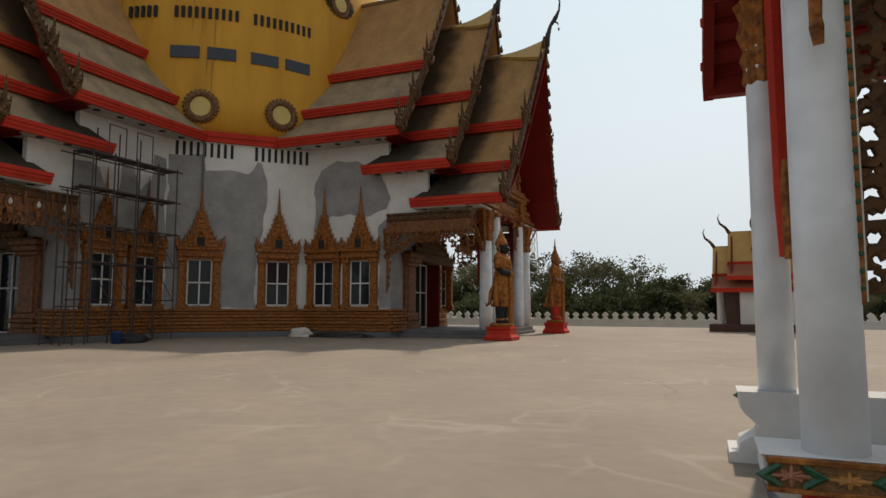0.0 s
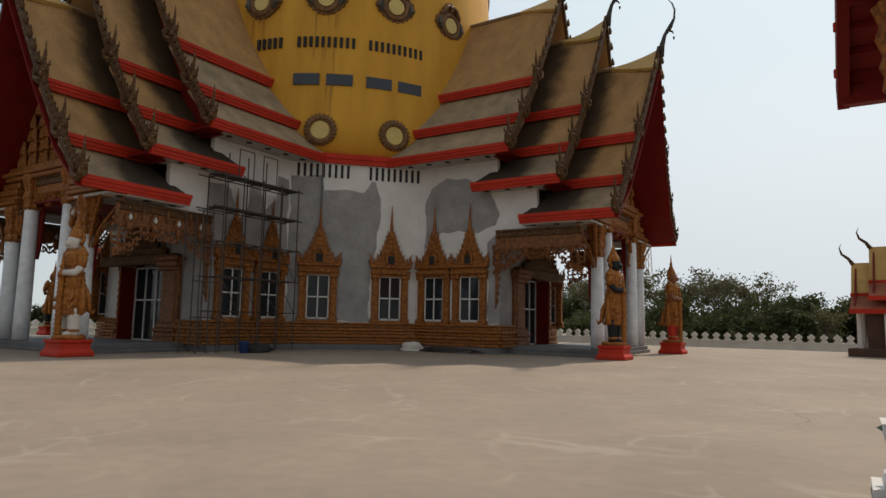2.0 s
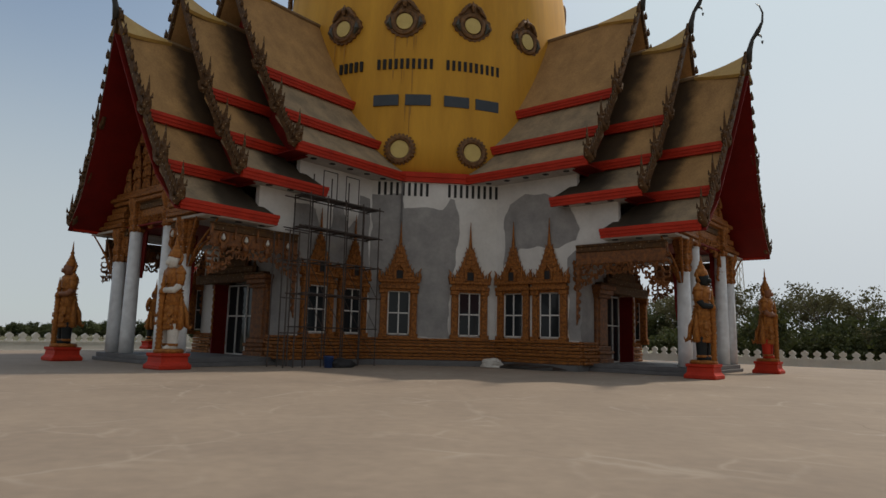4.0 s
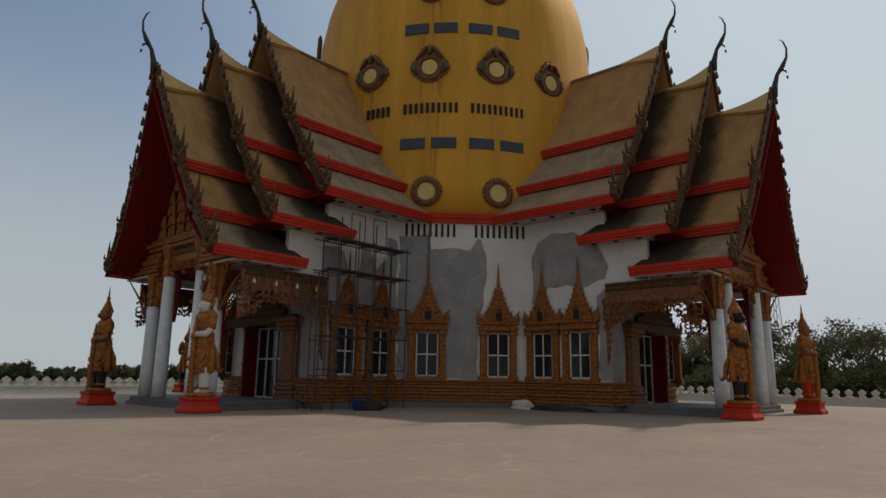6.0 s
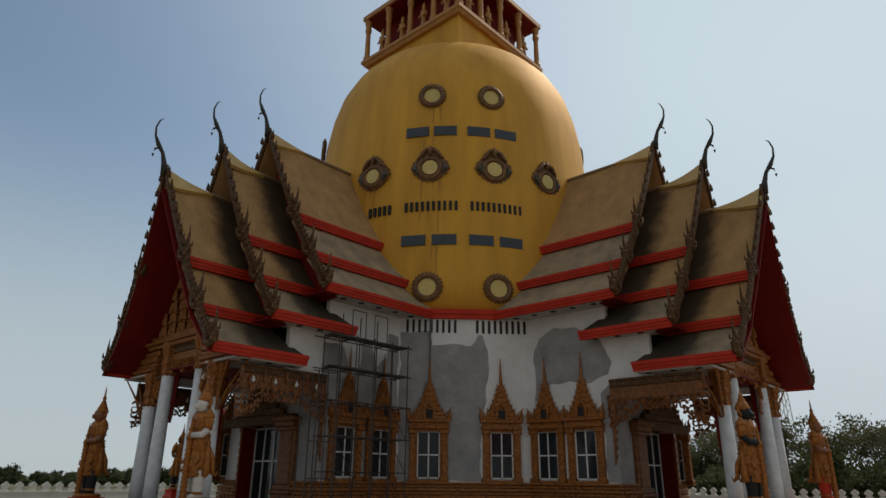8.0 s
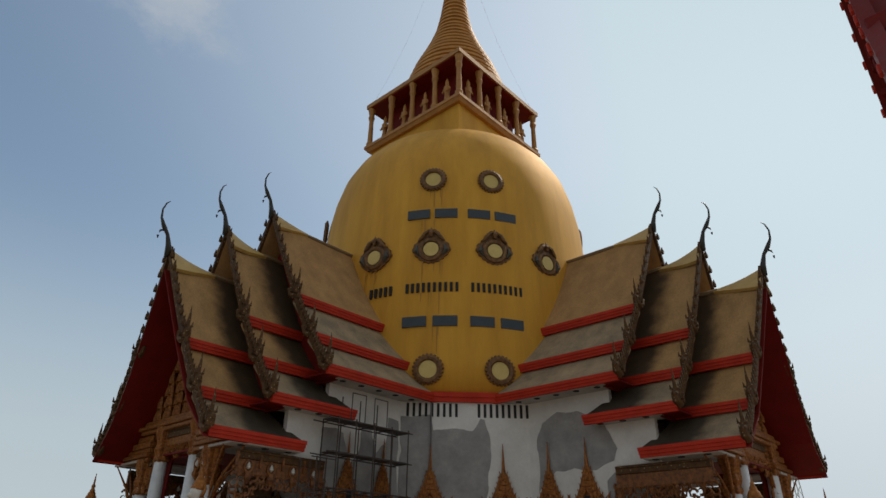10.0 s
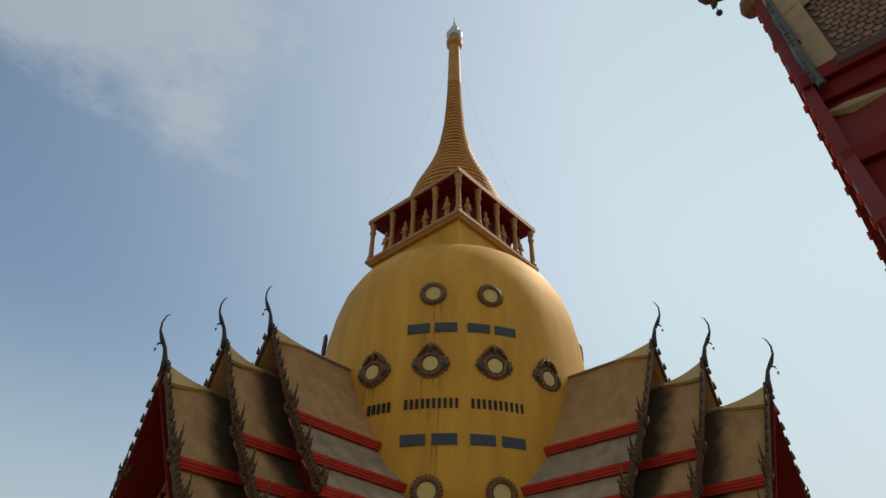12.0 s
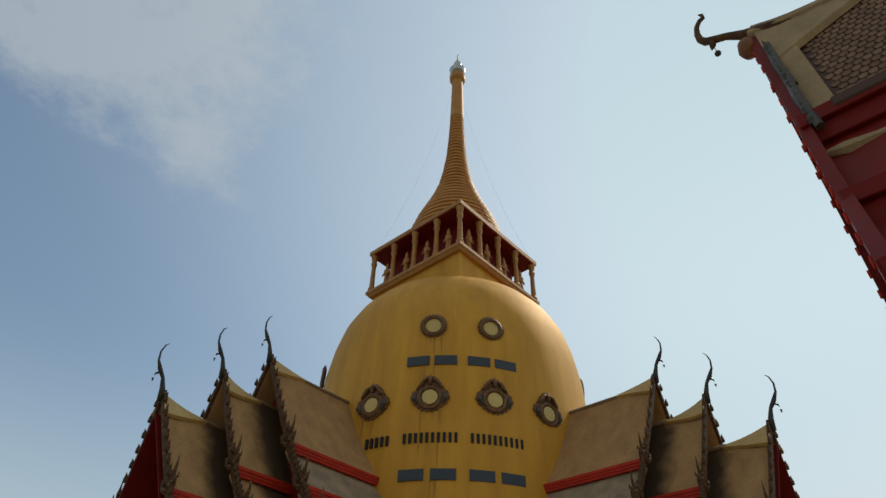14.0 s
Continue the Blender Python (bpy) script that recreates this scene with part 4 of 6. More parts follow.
def rosette(az, z, crest):
    place = on_bell(az, z)
    ring = [(0.7 * math.cos(2 * math.pi * i / 24), -0.1, 0.7 * math.sin(2 * math.pi * i / 24)) for i in range(25)]
    ros = part("rosette", mv(fix(tube(bmesh.new(), ring, 0.17, 6)), place), M_BRONZE, tower, "weathered bronze rosette surround")
    if crest:
        # shield of scrolled foliage that flares at both sides and rises to a point
        line = []
        for i in range(96):
            q = 2 * math.pi * i / 96
            d = math.degrees(q)
            side = min(abs((d - 5 + 180) % 360 - 180), abs((d - 175 + 180) % 360 - 180))
            top = abs(d - 90)
            r = 0.97 + 0.27 * math.exp(-(side / 30) ** 2) + 0.55 * math.exp(-(top / 34) ** 2) + 0.04 * math.cos(18 * q)
            line.append((r * math.cos(q), r * math.sin(q)))
        part("shield", mv(fix(prism(bmesh.new(), line, -0.1, 0.25, lambda p, q, t: (p, t, q))), place), M_BRONZE, ros, "weathered scrolled foliage shield")
        for s in (-1, 1):
            part("mosaic", mv(fix(tube(bmesh.new(), [(s * 0.78, -0.14, -0.42), (s * 0.98, -0.16, -0.1), (s * 0.92, -0.14, 0.3)], [0.05, 0.17, 0.05], 6)), place), M_TEAL, ros, "dark teal mosaic")
            part("scroll", mv(fix(tube(bmesh.new(), [(s * 0.12, -0.2, 1.35), (s * 0.42, -0.22, 1.15), (s * 0.62, -0.22, 0.85), (s * 0.85, -0.18, 0.62)], [0.06, 0.13, 0.12, 0.05], 6)), place), M_BRONZE, ros)
        part("scroll", mv(fix(tube(bmesh.new(), [(0, -0.2, 0.92), (0, -0.26, 1.15), (0, -0.14, 1.6)], [0.1, 0.17, 0.03], 6)), place), M_BRONZE, ros)
    else:
        for i in range(24):
            petal = new("petal", PETAL)
            petal.parent = ros
            petal.matrix_basis = place @ pose(0, 0, 0, 0, 360 * i / 24)
    bm = bmesh.new()
    bmesh.ops.create_cone(bm, cap_ends=True, segments=24, radius1=0.5 if crest else 0.54, radius2=0.5 if crest else 0.54, depth=0.1, matrix=pose(0, -0.15 if crest else -0.06, 0, 90))
    part("disc", mv(bm, place), M_PANE_Y, ros, "cream yellow disc")


for q in range(4):
    for s in (-1, 1):
        a = 90 * q + s * 11.0
        rosette(a, 12.38, False)
        rosette(a, 26.1, False)
        rosette(a, 20.45, True)
        rosette(90 * q + s * 32.2, 20.4, True)
        for z0, z1 in ((15.12, 15.78), (22.95, 23.62)):
            for da in (-5.0, 5.0):
                part("shutter", mv(B(-0.76, 0.76, -0.05, 0.2, 0, z1 - z0), on_bell(a + da, z0)), M_SLATE, tower, "blue grey louvred panel")
        for i in range(10):
            part("vent_slot", mv(B(-0.09, 0.09, -0.05, 0.2, 0, 0.62), on_bell(a - 7.9 + i * 1.86, 17.45)), M_DARK, tower)
        for i in range(5 if s < 0 else 0):
            part("vent_slot", mv(B(-0.09, 0.09, -0.05, 0.2, 0, 0.62), on_bell(90 * q + s * (24.9 + i * 1.9), 17.45)), M_DARK, tower)

part("rain_pipe", fix(tube(bmesh.new(), [(-1.9, -11.26, 10.4), (-1.9, -11.26, 7.4)], 0.05, 8)), M_STEP, tower, "dark rain pipe")
M_DRIP = material("brown rust drip", (0.46, 0.235, 0.035), (0.37, 0.17, 0.03), 3, 0.7)
rng = random.Random(41)
for q in range(4):
    for az, z, n in ((-11, 25.3, 5), (11, 25.3, 5), (-11, 19.6, 4), (11, 19.6, 4), (-32, 19.5, 3), (32, 19.5, 3), (-13, 22.9, 4), (13, 22.9, 4), (-12, 17.4, 4), (12, 17.4, 4), (-10, 15.1, 3), (10, 15.1, 3)):
        for i in range(n):
            a, w, h = 90 * q + az + rng.uniform(-4, 4), rng.uniform(0.02, 0.05), rng.uniform(0.5, 1.9)
            bm = bmesh.new()
            ring = [on_bell(a, z - h * t, 0.006) @ Vector((s * w * (1 - 0.7 * t), 0, 0)) for t in (0, 0.5, 1) for s in (-1, 1)]
            vs = [bm.verts.new(p) for p in ring]
            bm.faces.new((vs[0], vs[1], vs[3], vs[2]))
            bm.faces.new((vs[2], vs[3], vs[5], vs[4]))
            part("drip", bm, M_DRIP, tower, "brown rust streak")

# square gallery on the bell
GZ = 35.75


def square(h0, h1, z0, z1):
    return lathe(bmesh.new(), [(h0, z0), (h1, z1)], 4, -math.pi / 2)


part("gallery_base", square(7.3, 7.3, 31.0, GZ), M_GOLD, tower)
part("gallery_floor", square(7.7, 7.95, GZ - 0.25, GZ + 0.05), M_GOLD_LIGHT, tower)
part("gallery_kerb", square(8.05, 8.05, GZ + 0.05, GZ + 0.35), M_GOLD_LIGHT, tower)
part("gallery_core", square(5.6, 5.6, GZ + 0.3, 40.4), M_RED_DEEP, tower, "dark red inner wall")
part("gallery_ceiling", square(7.9, 7.9, 40.3, 40.42), M_RED_DEEP, tower, "dark red gallery ceiling")
part("gallery_roof", square(8.08, 8.08, 40.42, 40.85), M_GOLD_LIGHT, tower, "ochre gold roof slab")
for k in range(4):
    for i in range(4):
        s = i / 4
        a0, a1 = -math.pi / 2 + k * math.pi / 2, -math.pi / 2 + (k + 1) * math.pi / 2
        p = Vector((math.cos(a0), math.sin(a0), 0)).lerp(Vector((math.cos(a1), math.sin(a1), 0)), s) * 7.55
        bm = lathe(bmesh.new(), [(0.3, GZ + 0.3), (0.34, GZ + 0.7), (0.24, GZ + 0.9), (0.2, GZ + 3.2), (0.3, GZ + 3.6), (0.24, GZ + 3.9), (0.36, GZ + 4.6)], 10)
        mv(bm, Matrix.Translation(p))
        part("gallery_column", bm, M_GOLD_LIGHT, tower)
SPIRE = [(5.3, 40.9), (4.95, 41.8), (4.45, 43.3), (3.95, 44.8), (3.25, 46.4), (2.6, 48), (1.95, 50), (1.5, 52.3), (1.15, 55), (0.95, 58), (0.82, 61), (0.74, 65), (0.66, 69.3)]


def spire_r(z):
    for (r0, z0), (r1, z1) in zip(SPIRE, SPIRE[1:]):
        if z0 <= z <= z1:
            return r0 + (r1 - r0) * (z - z0) / (z1 - z0)
    return 0.6


prof = []
z = 40.9
while z < 69.2:
    h = 0.5 + 0.06 * min(spire_r(z), 4)
    r = spire_r(z)
    if z < 62:
        d = 0.42 if r > 1.6 else 0.26 if r > 1.0 else 0.16
        prof += [(r - d, z), (r, z + h * 0.22), (r - 0.02, z + h * 0.6), (r - d, z + h * 0.82)]
    else:
        prof += [(r, z)]
    z += h
prof += [(0.66, 69.3), (0.95, 69.7), (1.0, 70.4), (0.7, 70.9)]
part("spire", mv(lathe(bmesh.new(), prof, 40), Matrix.Translation((0.15, 0, 0))), M_SPIRE, tower, "ringed golden spire")
bm = lathe(bmesh.new(), [(0.5, 70.9), (0.9, 71.3), (1.05, 71.9), (0.6, 72.4), (0.45, 73), (0.5, 73.3), (0.15, 74.2), (0.04, 75.7)], 14)
part("finial", mv(bm, Matrix.Translation((0.15, 0, 0))), M_SILVER, tower, "silver crown finial", smooth=True)


for _e in ((7.4, -0.4, 41.0), (-7.4, -0.4, 41.0)):
    _p0, _p1 = Vector((0.0, 0.0, 69.5)), Vector(_e)
    part("guy_wire", fix(tube(bmesh.new(), [_p0.lerp(_p1, q / 8) + Vector((0, 0, -3.0 * math.sin(math.pi * q / 8))) for q in range(9)], 0.005, 4)), M_STEEL, tower)

# small gilded figures between the gallery's columns
def figure(p, turn):
    bm = lathe(bmesh.new(), [(0.3, 0), (0.28, 0.5), (0.2, 1.2), (0.26, 1.5), (0.3, 1.9), (0.12, 2.1), (0.17, 2.3), (0.15, 2.5), (0.03, 2.9)], 10)
    tube(bm, [(0.26, -0.02, 1.85), (0.42, -0.12, 1.45), (0.12, -0.3, 1.3)], [0.09, 0.08, 0.06], 6)
    tube(bm, [(-0.26, -0.02, 1.85), (-0.42, -0.12, 1.45), (-0.12, -0.3, 1.3)], [0.09, 0.08, 0.06], 6)
    ob = part("gallery_figure", fix(bm), M_GOLD_LIGHT, None, smooth=True)
    ob.matrix_world = Matrix.Translation(p) @ pose(0, 0, 0, 0, 0, turn)
    tagged(ob, "small gilded standing figure between gallery columns", "statue", "gallery figures")


for k in range(4):
    a0, a1 = -math.pi / 2 + k * math.pi / 2, k * math.pi / 2
    for i in range(4):
        s = (i + 0.5) / 4
        p = Vector((math.cos(a0), math.sin(a0), 0)).lerp(Vector((math.cos(a1), math.sin(a1), 0)), s) * 7.1
        figure((p.x, p.y, GZ + 0.35), 45 + 90 * k)


# ---- guardian statues ----
def statue(m, crown, skin, legs):
    """A standing guardian that leans both palms on an upright club; faces local +x. One mesh with three glazes."""
    bm = bmesh.new()

    def add(fn, slot):
        n = len(bm.faces)
        fn()
        bm.faces.ensure_lookup_table()
        for f in bm.faces[n:]:
            f.material_index = slot
            f.smooth = True

    def oval(prof, fx, fy, x=0.0, y=0.0, slot=0, n=18, lobes=0):
        def go():
            b = lathe(bmesh.new(), prof, n, 0, (lambda a: 1 + 0.06 * math.cos(lobes * a)) if lobes else None)
            mv(b, Matrix.LocRotScale((x, y, 0), None, (fx, fy, 1)))
            me = bpy.data.meshes.new("t")
            b.to_mesh(me)
            b.free()
            bm.from_mesh(me)
            bpy.data.meshes.remove(me)
        add(go, slot)

    oval([(0.62, 0.0), (0.62, 0.1), (0.55, 0.16)], 1.0, 0.9, slot=0)
    for s in (-1, 1):
        oval([(0.23, 0.14), (0.2, 0.3), (0.23, 0.65), (0.25, 0.9), (0.25, 1.1)], 1, 1, 0, s * 0.27, 2)
        oval([(0.21, 0.26), (0.24, 0.3), (0.21, 0.36)], 1, 1, 0, s * 0.27, 0)
        oval([(0.14, 0.14), (0.15, 0.22), (0.06, 0.3)], 2.0, 1.0, 0.12, s * 0.27, 2)
        oval([(0.05, 0.85), (0.2, 0.95), (0.2, 1.3), (0.12, 1.8), (0.05, 2.1)], 0.8, 1.0, -0.12, s * 0.5, 0, 10, 5)
        add(lambda: tube(bm, [(-0.2, s * 0.36, 2.0), (-0.42, s * 0.4, 1.5), (-0.48, s * 0.42, 1.05), (-0.66, s * 0.42, 0.92), (-0.74, s * 0.42, 1.1)], [0.08, 0.13, 0.12, 0.07, 0.015], 6), 0)
    oval([(0.44, 0.86), (0.5, 0.93), (0.46, 1.04), (0.47, 1.18), (0.53, 1.24), (0.47, 1.36), (0.46, 1.52), (0.52, 1.58), (0.45, 1.7), (0.44, 1.86), (0.5, 1.92), (0.42, 2.04), (0.46, 2.1), (0.4, 2.2), (0.43, 2.28)], 0.9, 1.06, 0, 0, 0, 32, 16)
    oval([(0.42, 2.24), (0.38, 2.4), (0.42, 2.65), (0.48, 2.95), (0.44, 3.12), (0.25, 3.2), (0.16, 3.24)], 0.82, 1.12, 0, 0, 0, 20)
    oval([(0.3, 3.08), (0.4, 3.14), (0.3, 3.2)], 0.9, 1.2, 0, 0, 0, 16, 8)
    for s in (-1, 1):
        add(lambda: tube(bm, [(0.0, s * 0.46, 3.05), (0.02, s * 0.6, 2.8), (0.06, s * 0.64, 2.55)], [0.2, 0.18, 0.15], 8), 0)
        add(lambda: tube(bm, [(0.05, s * 0.64, 2.58), (0.22, s * 0.5, 2.36), (0.46, s * 0.1, 2.34)], [0.14, 0.13, 0.11], 8), 1)
        oval([(0.16, 2.92), (0.24, 3.0), (0.2, 3.1), (0.04, 3.32)], 1, 1, 0, s * 0.5, 0, 10)
    oval([(0.14, 3.18), (0.24, 3.28), (0.29, 3.45), (0.28, 3.62), (0.2, 3.72)], 1.05, 0.95, 0.05, 0, 1, 16)
    add(lambda: tube(bm, [(0.2, 0, 3.42), (0.38, 0, 3.4), (0.42, 0, 3.34)], [0.13, 0.12, 0.04], 8), 1)
    for s in (-1, 1):
        add(lambda: tube(bm, [(-0.02, s * 0.28, 3.35), (-0.08, s * 0.36, 3.55), (-0.1, s * 0.32, 3.8)], [0.08, 0.07, 0.01], 5), 0)
    if crown:
        oval([(0.29, 3.6), (0.31, 3.66), (0.24, 3.74), (0.26, 3.78), (0.18, 3.88), (0.19, 3.92), (0.12, 4.02), (0.13, 4.06), (0.07, 4.14), (0.1, 4.24), (0.05, 4.32), (0.04, 4.5), (0.01, 4.78)], 1, 1, 0.0, 0, 0, 14)
    else:
        oval([(0.3, 3.6), (0.33, 3.66), (0.29, 3.76), (0.24, 3.88), (0.16, 3.96), (0.17, 4.02), (0.09, 4.12), (0.1, 4.18), (0.04, 4.28), (0.01, 4.5)], 1, 1, 0.0, 0, 0, 14)
    prof = [(0.12, 0.14)]
    z = 0.2
    while z < 2.15:
        prof += [(0.15, z), (0.11, z + 0.1)]
        z += 0.16
    prof += [(0.17, 2.2), (0.15, 2.36), (0.09, 2.42), (0.08, 2.5), (0.12, 2.56), (0.06, 2.66), (0.07, 2.72), (0.01, 3.1)]
    oval(prof, 1, 1, 0.46, 0, 0, 12)
    for z, r in ((2.9, 0.42), (2.62, 0.4), (2.36, 0.4)):
        oval([(r, z - 0.04), (r + 0.05, z), (r, z + 0.04)], 0.86, 1.1, 0, 0, 0, 24, 12)
    for s in (-1, 1):
        for z in (1.45, 1.15):
            add(lambda: tube(bm, [(0.2, s * 0.4, z + 0.3), (0.3, s * 0.5, z), (0.42, s * 0.56, z - 0.08), (0.44, s * 0.56, z + 0.1)], [0.08, 0.1, 0.06, 0.012], 6), 0)
    mv(bm, Matrix.Translation((0, 0, 0.66)) @ Matrix.Diagonal((0.98, 0.98, 1.1, 1)))
    me = bpy.data.meshes.new("guardian_statue")
    fix(bm).to_mesh(me)
    bm.free()
    for mt in (M_PATINA, skin, legs):
        me.materials.append(mt)
    ob = new("guardian_statue", me)
    ob.matrix_world = m
    return ob


def plinth(m):
    bm = bmesh.new()
    box(bm, -0.7, 0.7, -0.7, 0.7, 0.0, 0.2, 0.04)
    lathe(bm, [(0.92, 0.19), (0.82, 0.3), (0.8, 0.5), (0.88, 0.56), (0.88, 0.66)], 4, math.pi / 4)
    ob = part("statue_plinth", fix(bm), M_RED, None)
    ob.matrix_world = m
    tagged(ob, "square red painted plinth under a guardian statue", "plinth", "statue plinths")


M_FLESH = material("reddish brown glaze", (0.3, 0.12, 0.05), (0.16, 0.06, 0.03), 4, 0.45, 0, 0.4)
M_DUSK = material("dark green black glaze", (0.02, 0.024, 0.025), (0.01, 0.012, 0.014), 4, 0.5, 0, 0.3)
M_DUSK.node_tree.nodes["Principled BSDF"].inputs["Specular IOR Level"].default_value = 0.2
GUARDS = {(-45, -1): (False, M_DUSK, M_DUSK, "gilded guardian statue with dark face and black boots"),
          (-45, 1): (True, M_FLESH, M_RED, "gilded guardian with tall crown and red leggings"),
          (-135, 1): (False, M_CHALK, M_CHALK, "gilded guardian with chalk white arms and leggings"),
          (-135, -1): (True, M_FLESH, M_DUSK, "weathered gilded guardian with tall crown and dark boots")}
SPOTS = {(-45, -1): (21.9, 5.35), (-45, 1): (22.45, 4.2), (-135, 1): (21.87, 5.4), (-135, -1): (22.7, 3.3), (135, 1): (21.9, 9.0)}
for a in (-45, -135, 45, 135):
    for s in (-1, 1):
        crown, skin, legs, text = GUARDS.get((a, s), (True, M_FLESH, M_DUSK, "weathered gilded guardian with tall pointed crown"))
        u, v = SPOTS.get((a, s), (22.1, 4.6))
        m = pose(0, 0, 0, 0, 0, a) @ pose(u, s * v, 0)
        tagged(statue(m, crown, skin, legs), text, "statue", "temple guardian statues")
        plinth(m)


# ---- fence ----
def fence_run(p0, p1):
    p0, p1 = Vector(p0), Vector(p1)
    L = (p1 - p0).length
    d = (p1 - p0) / L
    fence = thing("balustrade_wall", "low white balustrade wall topped with lotus bud merlons", "fence", "courtyard balustrade")
    m = Matrix(((d.x, -d.y, 0, p0.x), (d.y, d.x, 0, p0.y), (0, 0, 1, -0.5), (0, 0, 0, 1)))
    bm = B(0, L, -0.12, 0.12, 0, 0.85)
    box(bm, 0, L, -0.17, 0.17, -0.2, 0.14)
    box(bm, 0, L, -0.15, 0.15, 0.78, 0.9)
    part("wall", mv(bm, m), M_WHITE, fence)
    bud = [(-0.3, 0.0), (0.3, 0.0), (0.26, 0.16), (0.13, 0.24), (0.3, 0.4), (0.3, 0.55), (0.1, 0.68), (0.06, 0.76), (-0.06, 0.76), (-0.1, 0.68), (-0.3, 0.55), (-0.3, 0.4), (-0.13, 0.24), (-0.26, 0.16)]
    bm = prism(bmesh.new(), bud, -0.1, 0.1, lambda p, q, s: (p, s, q))
    fix(bm)
    me = bpy.data.meshes.new("merlon")
    bm.to_mesh(me)
    bm.free()
    me.materials.append(M_WHITE)
    n = int(L / 1.0)
    for i in range(n):
        ob = new("merlon", me)
        ob.parent = fence
        ob.matrix_basis = m @ pose((i + 0.5) * L / n, 0, 0.88)
    return fence


FV = 31.5
fence_run(uv(-32, FV), uv(60, FV))
fence_run(uv(-32, -32), uv(-32, FV))
fence_run(uv(58, -60), uv(58, FV))



# ---- bare cement patches on the walls ----
from mathutils import geometry


def patch(parent, m, pts, seed):
    """A ragged sheet of bare render, a few millimetres proud of the paint; pts are (along, up)."""
    rng = random.Random(seed)
    line = []
    for i, p in enumerate(pts):
        q = pts[(i + 1) % len(pts)]
        n = max(2, int(math.dist(p, q) / 0.18))
        for j in range(n):
            s = j / n
            x, z = p[0] + (q[0] - p[0]) * s, p[1] + (q[1] - p[1]) * s
            k, l = noise.noise((x * 1.1, z * 1.1, seed)), noise.noise((x * 1.1 + 9, z * 1.1, seed))
            k2, l2 = noise.noise((x * 4, z * 4, seed)), noise.noise((x * 4 + 9, z * 4, seed))
            x, z = x + 0.16 * k + 0.035 * k2, z + 0.16 * l + 0.035 * l2
            line.append((x, z))
    n = len(line)
    vs, _, fs = geometry.delaunay_2d_cdt([Vector(p) for p in line], [(i, (i + 1) % n) for i in range(n)], [], 1, 1e-4)[:3]
    bm = bmesh.new()
    ring = [bm.verts.new((p.x, -0.008, p.y)) for p in vs]
    for f in fs:
        bm.faces.new([ring[i] for i in f])
    part("cement_patch", mv(bm, m), M_GREY, parent, "bare grey cement render")


patch(tower, Matrix.Translation((0, -11.15, 0)), [(-3.6, 9.6), (-1.95, 9.62), (-1.75, 8.9), (0.5, 8.95), (0.85, 9.5), (1.15, 9.4), (1.4, 8.5), (1.48, 7.5), (1.3, 5.9), (0.95, 4.9), (0.95, 1.55), (-3.6, 1.55)], 1)
patch(wing, Matrix.Translation((0, -VW, 0)), [(10.85, 7.9), (11.3, 9.2), (12.4, 9.75), (13.6, 9.55), (15.2, 8.7), (15.7, 7.5), (15.5, 6.8), (14.5, 6.45), (13.2, 6.6), (12.0, 6.6), (11.4, 6.0), (10.95, 5.6), (11.1, 7.2)], 2)
patch(wing, Matrix.Translation((0, -VW, 0)), [(15.05, 5.9), (15.7, 6.4), (15.85, 1.6), (15.1, 1.6)], 3)
patch(left_wing, pose(0, VW, 0, 0, 0, 180), [(-10.5, 1.6), (-10.5, 9.3), (-11.3, 9.4), (-11.5, 8.0), (-12.2, 7.4), (-12.6, 8.5), (-13.1, 8.7), (-13.4, 7.0), (-14.0, 6.6), (-14.4, 8.0), (-15.0, 8.3), (-15.8, 8.1), (-15.8, 1.6)], 4)


# ---- scaffold on the temple wall ----
def scaffold():
    sc = thing("scaffold", "dark rusty tube scaffold standing against the temple wall", "scaffold")
    fr = pose(0, 0, 0, 0, 0, -135)
    wall_y = VW

    def pipe(name, a, b, r=0.035):
        part(name, mv(fix(tube(bmesh.new(), [a, b], r, 6)), fr), M_STEEL, sc)

    us = (11.5, 12.7, 13.9, 15.1, 16.2)
    vs = (wall_y + 0.55, wall_y + 1.75)
    levels = (1.9, 3.5, 5.1, 6.7, 8.25)
    for i, u in enumerate(us):
        for v in vs:
            pipe("standard", (u, v, 0.02), (u, v, 8.4 + (1.3 if i in (1, 2, 3) and v == vs[0] else 0.0)))
        for z in levels:
            pipe("transom", (u, vs[0] - 0.1, z), (u, vs[1] + 0.1, z), 0.03)
    for z in levels[1:]:
        for v in vs:
            pipe("ledger", (us[0] - 0.3, v, z), (us[-1] + (0.6 if z > 5 else 0.3), v, z), 0.035)
    for u0, u1 in zip(us, us[1:]):
        for z0, z1 in ((1.9, 3.5), (3.5, 5.1), (0.3, 1.9)):
            pipe("brace", (u0, vs[1], z0), (u1, vs[1], z1), 0.02)
    for u0 in (12.9, 14.4):
        for u in (u0, u0 + 0.9):
            pipe("guard_frame", (u, vs[1] - 0.2, 8.3), (u, vs[1] - 0.2, 9.7), 0.028)
        pipe("guard_frame", (u0, vs[1] - 0.2, 9.7), (u0 + 0.9, vs[1] - 0.2, 9.7), 0.028)
    for u in (16.75, 17.3):
        for v in vs:
            pipe("standard", (u, v, 0.02), (u, v, 6.4), 0.035)
    for z in (1.6, 3.2, 4.8, 6.35):
        pipe("ledger", (16.2, vs[1], z), (17.6, vs[1], z), 0.03)
    for z, u0, u1 in ((8.3, 11.3, 16.4), (6.75, 11.4, 16.3)):
        for k in range(3):
            v = vs[0] + 0.2 + 0.3 * k
            part("plank", mv(B(u0, u1, v, v + 0.24, z, z + 0.045), fr), M_STEEL, sc, "grimy scaffold plank")


scaffold()


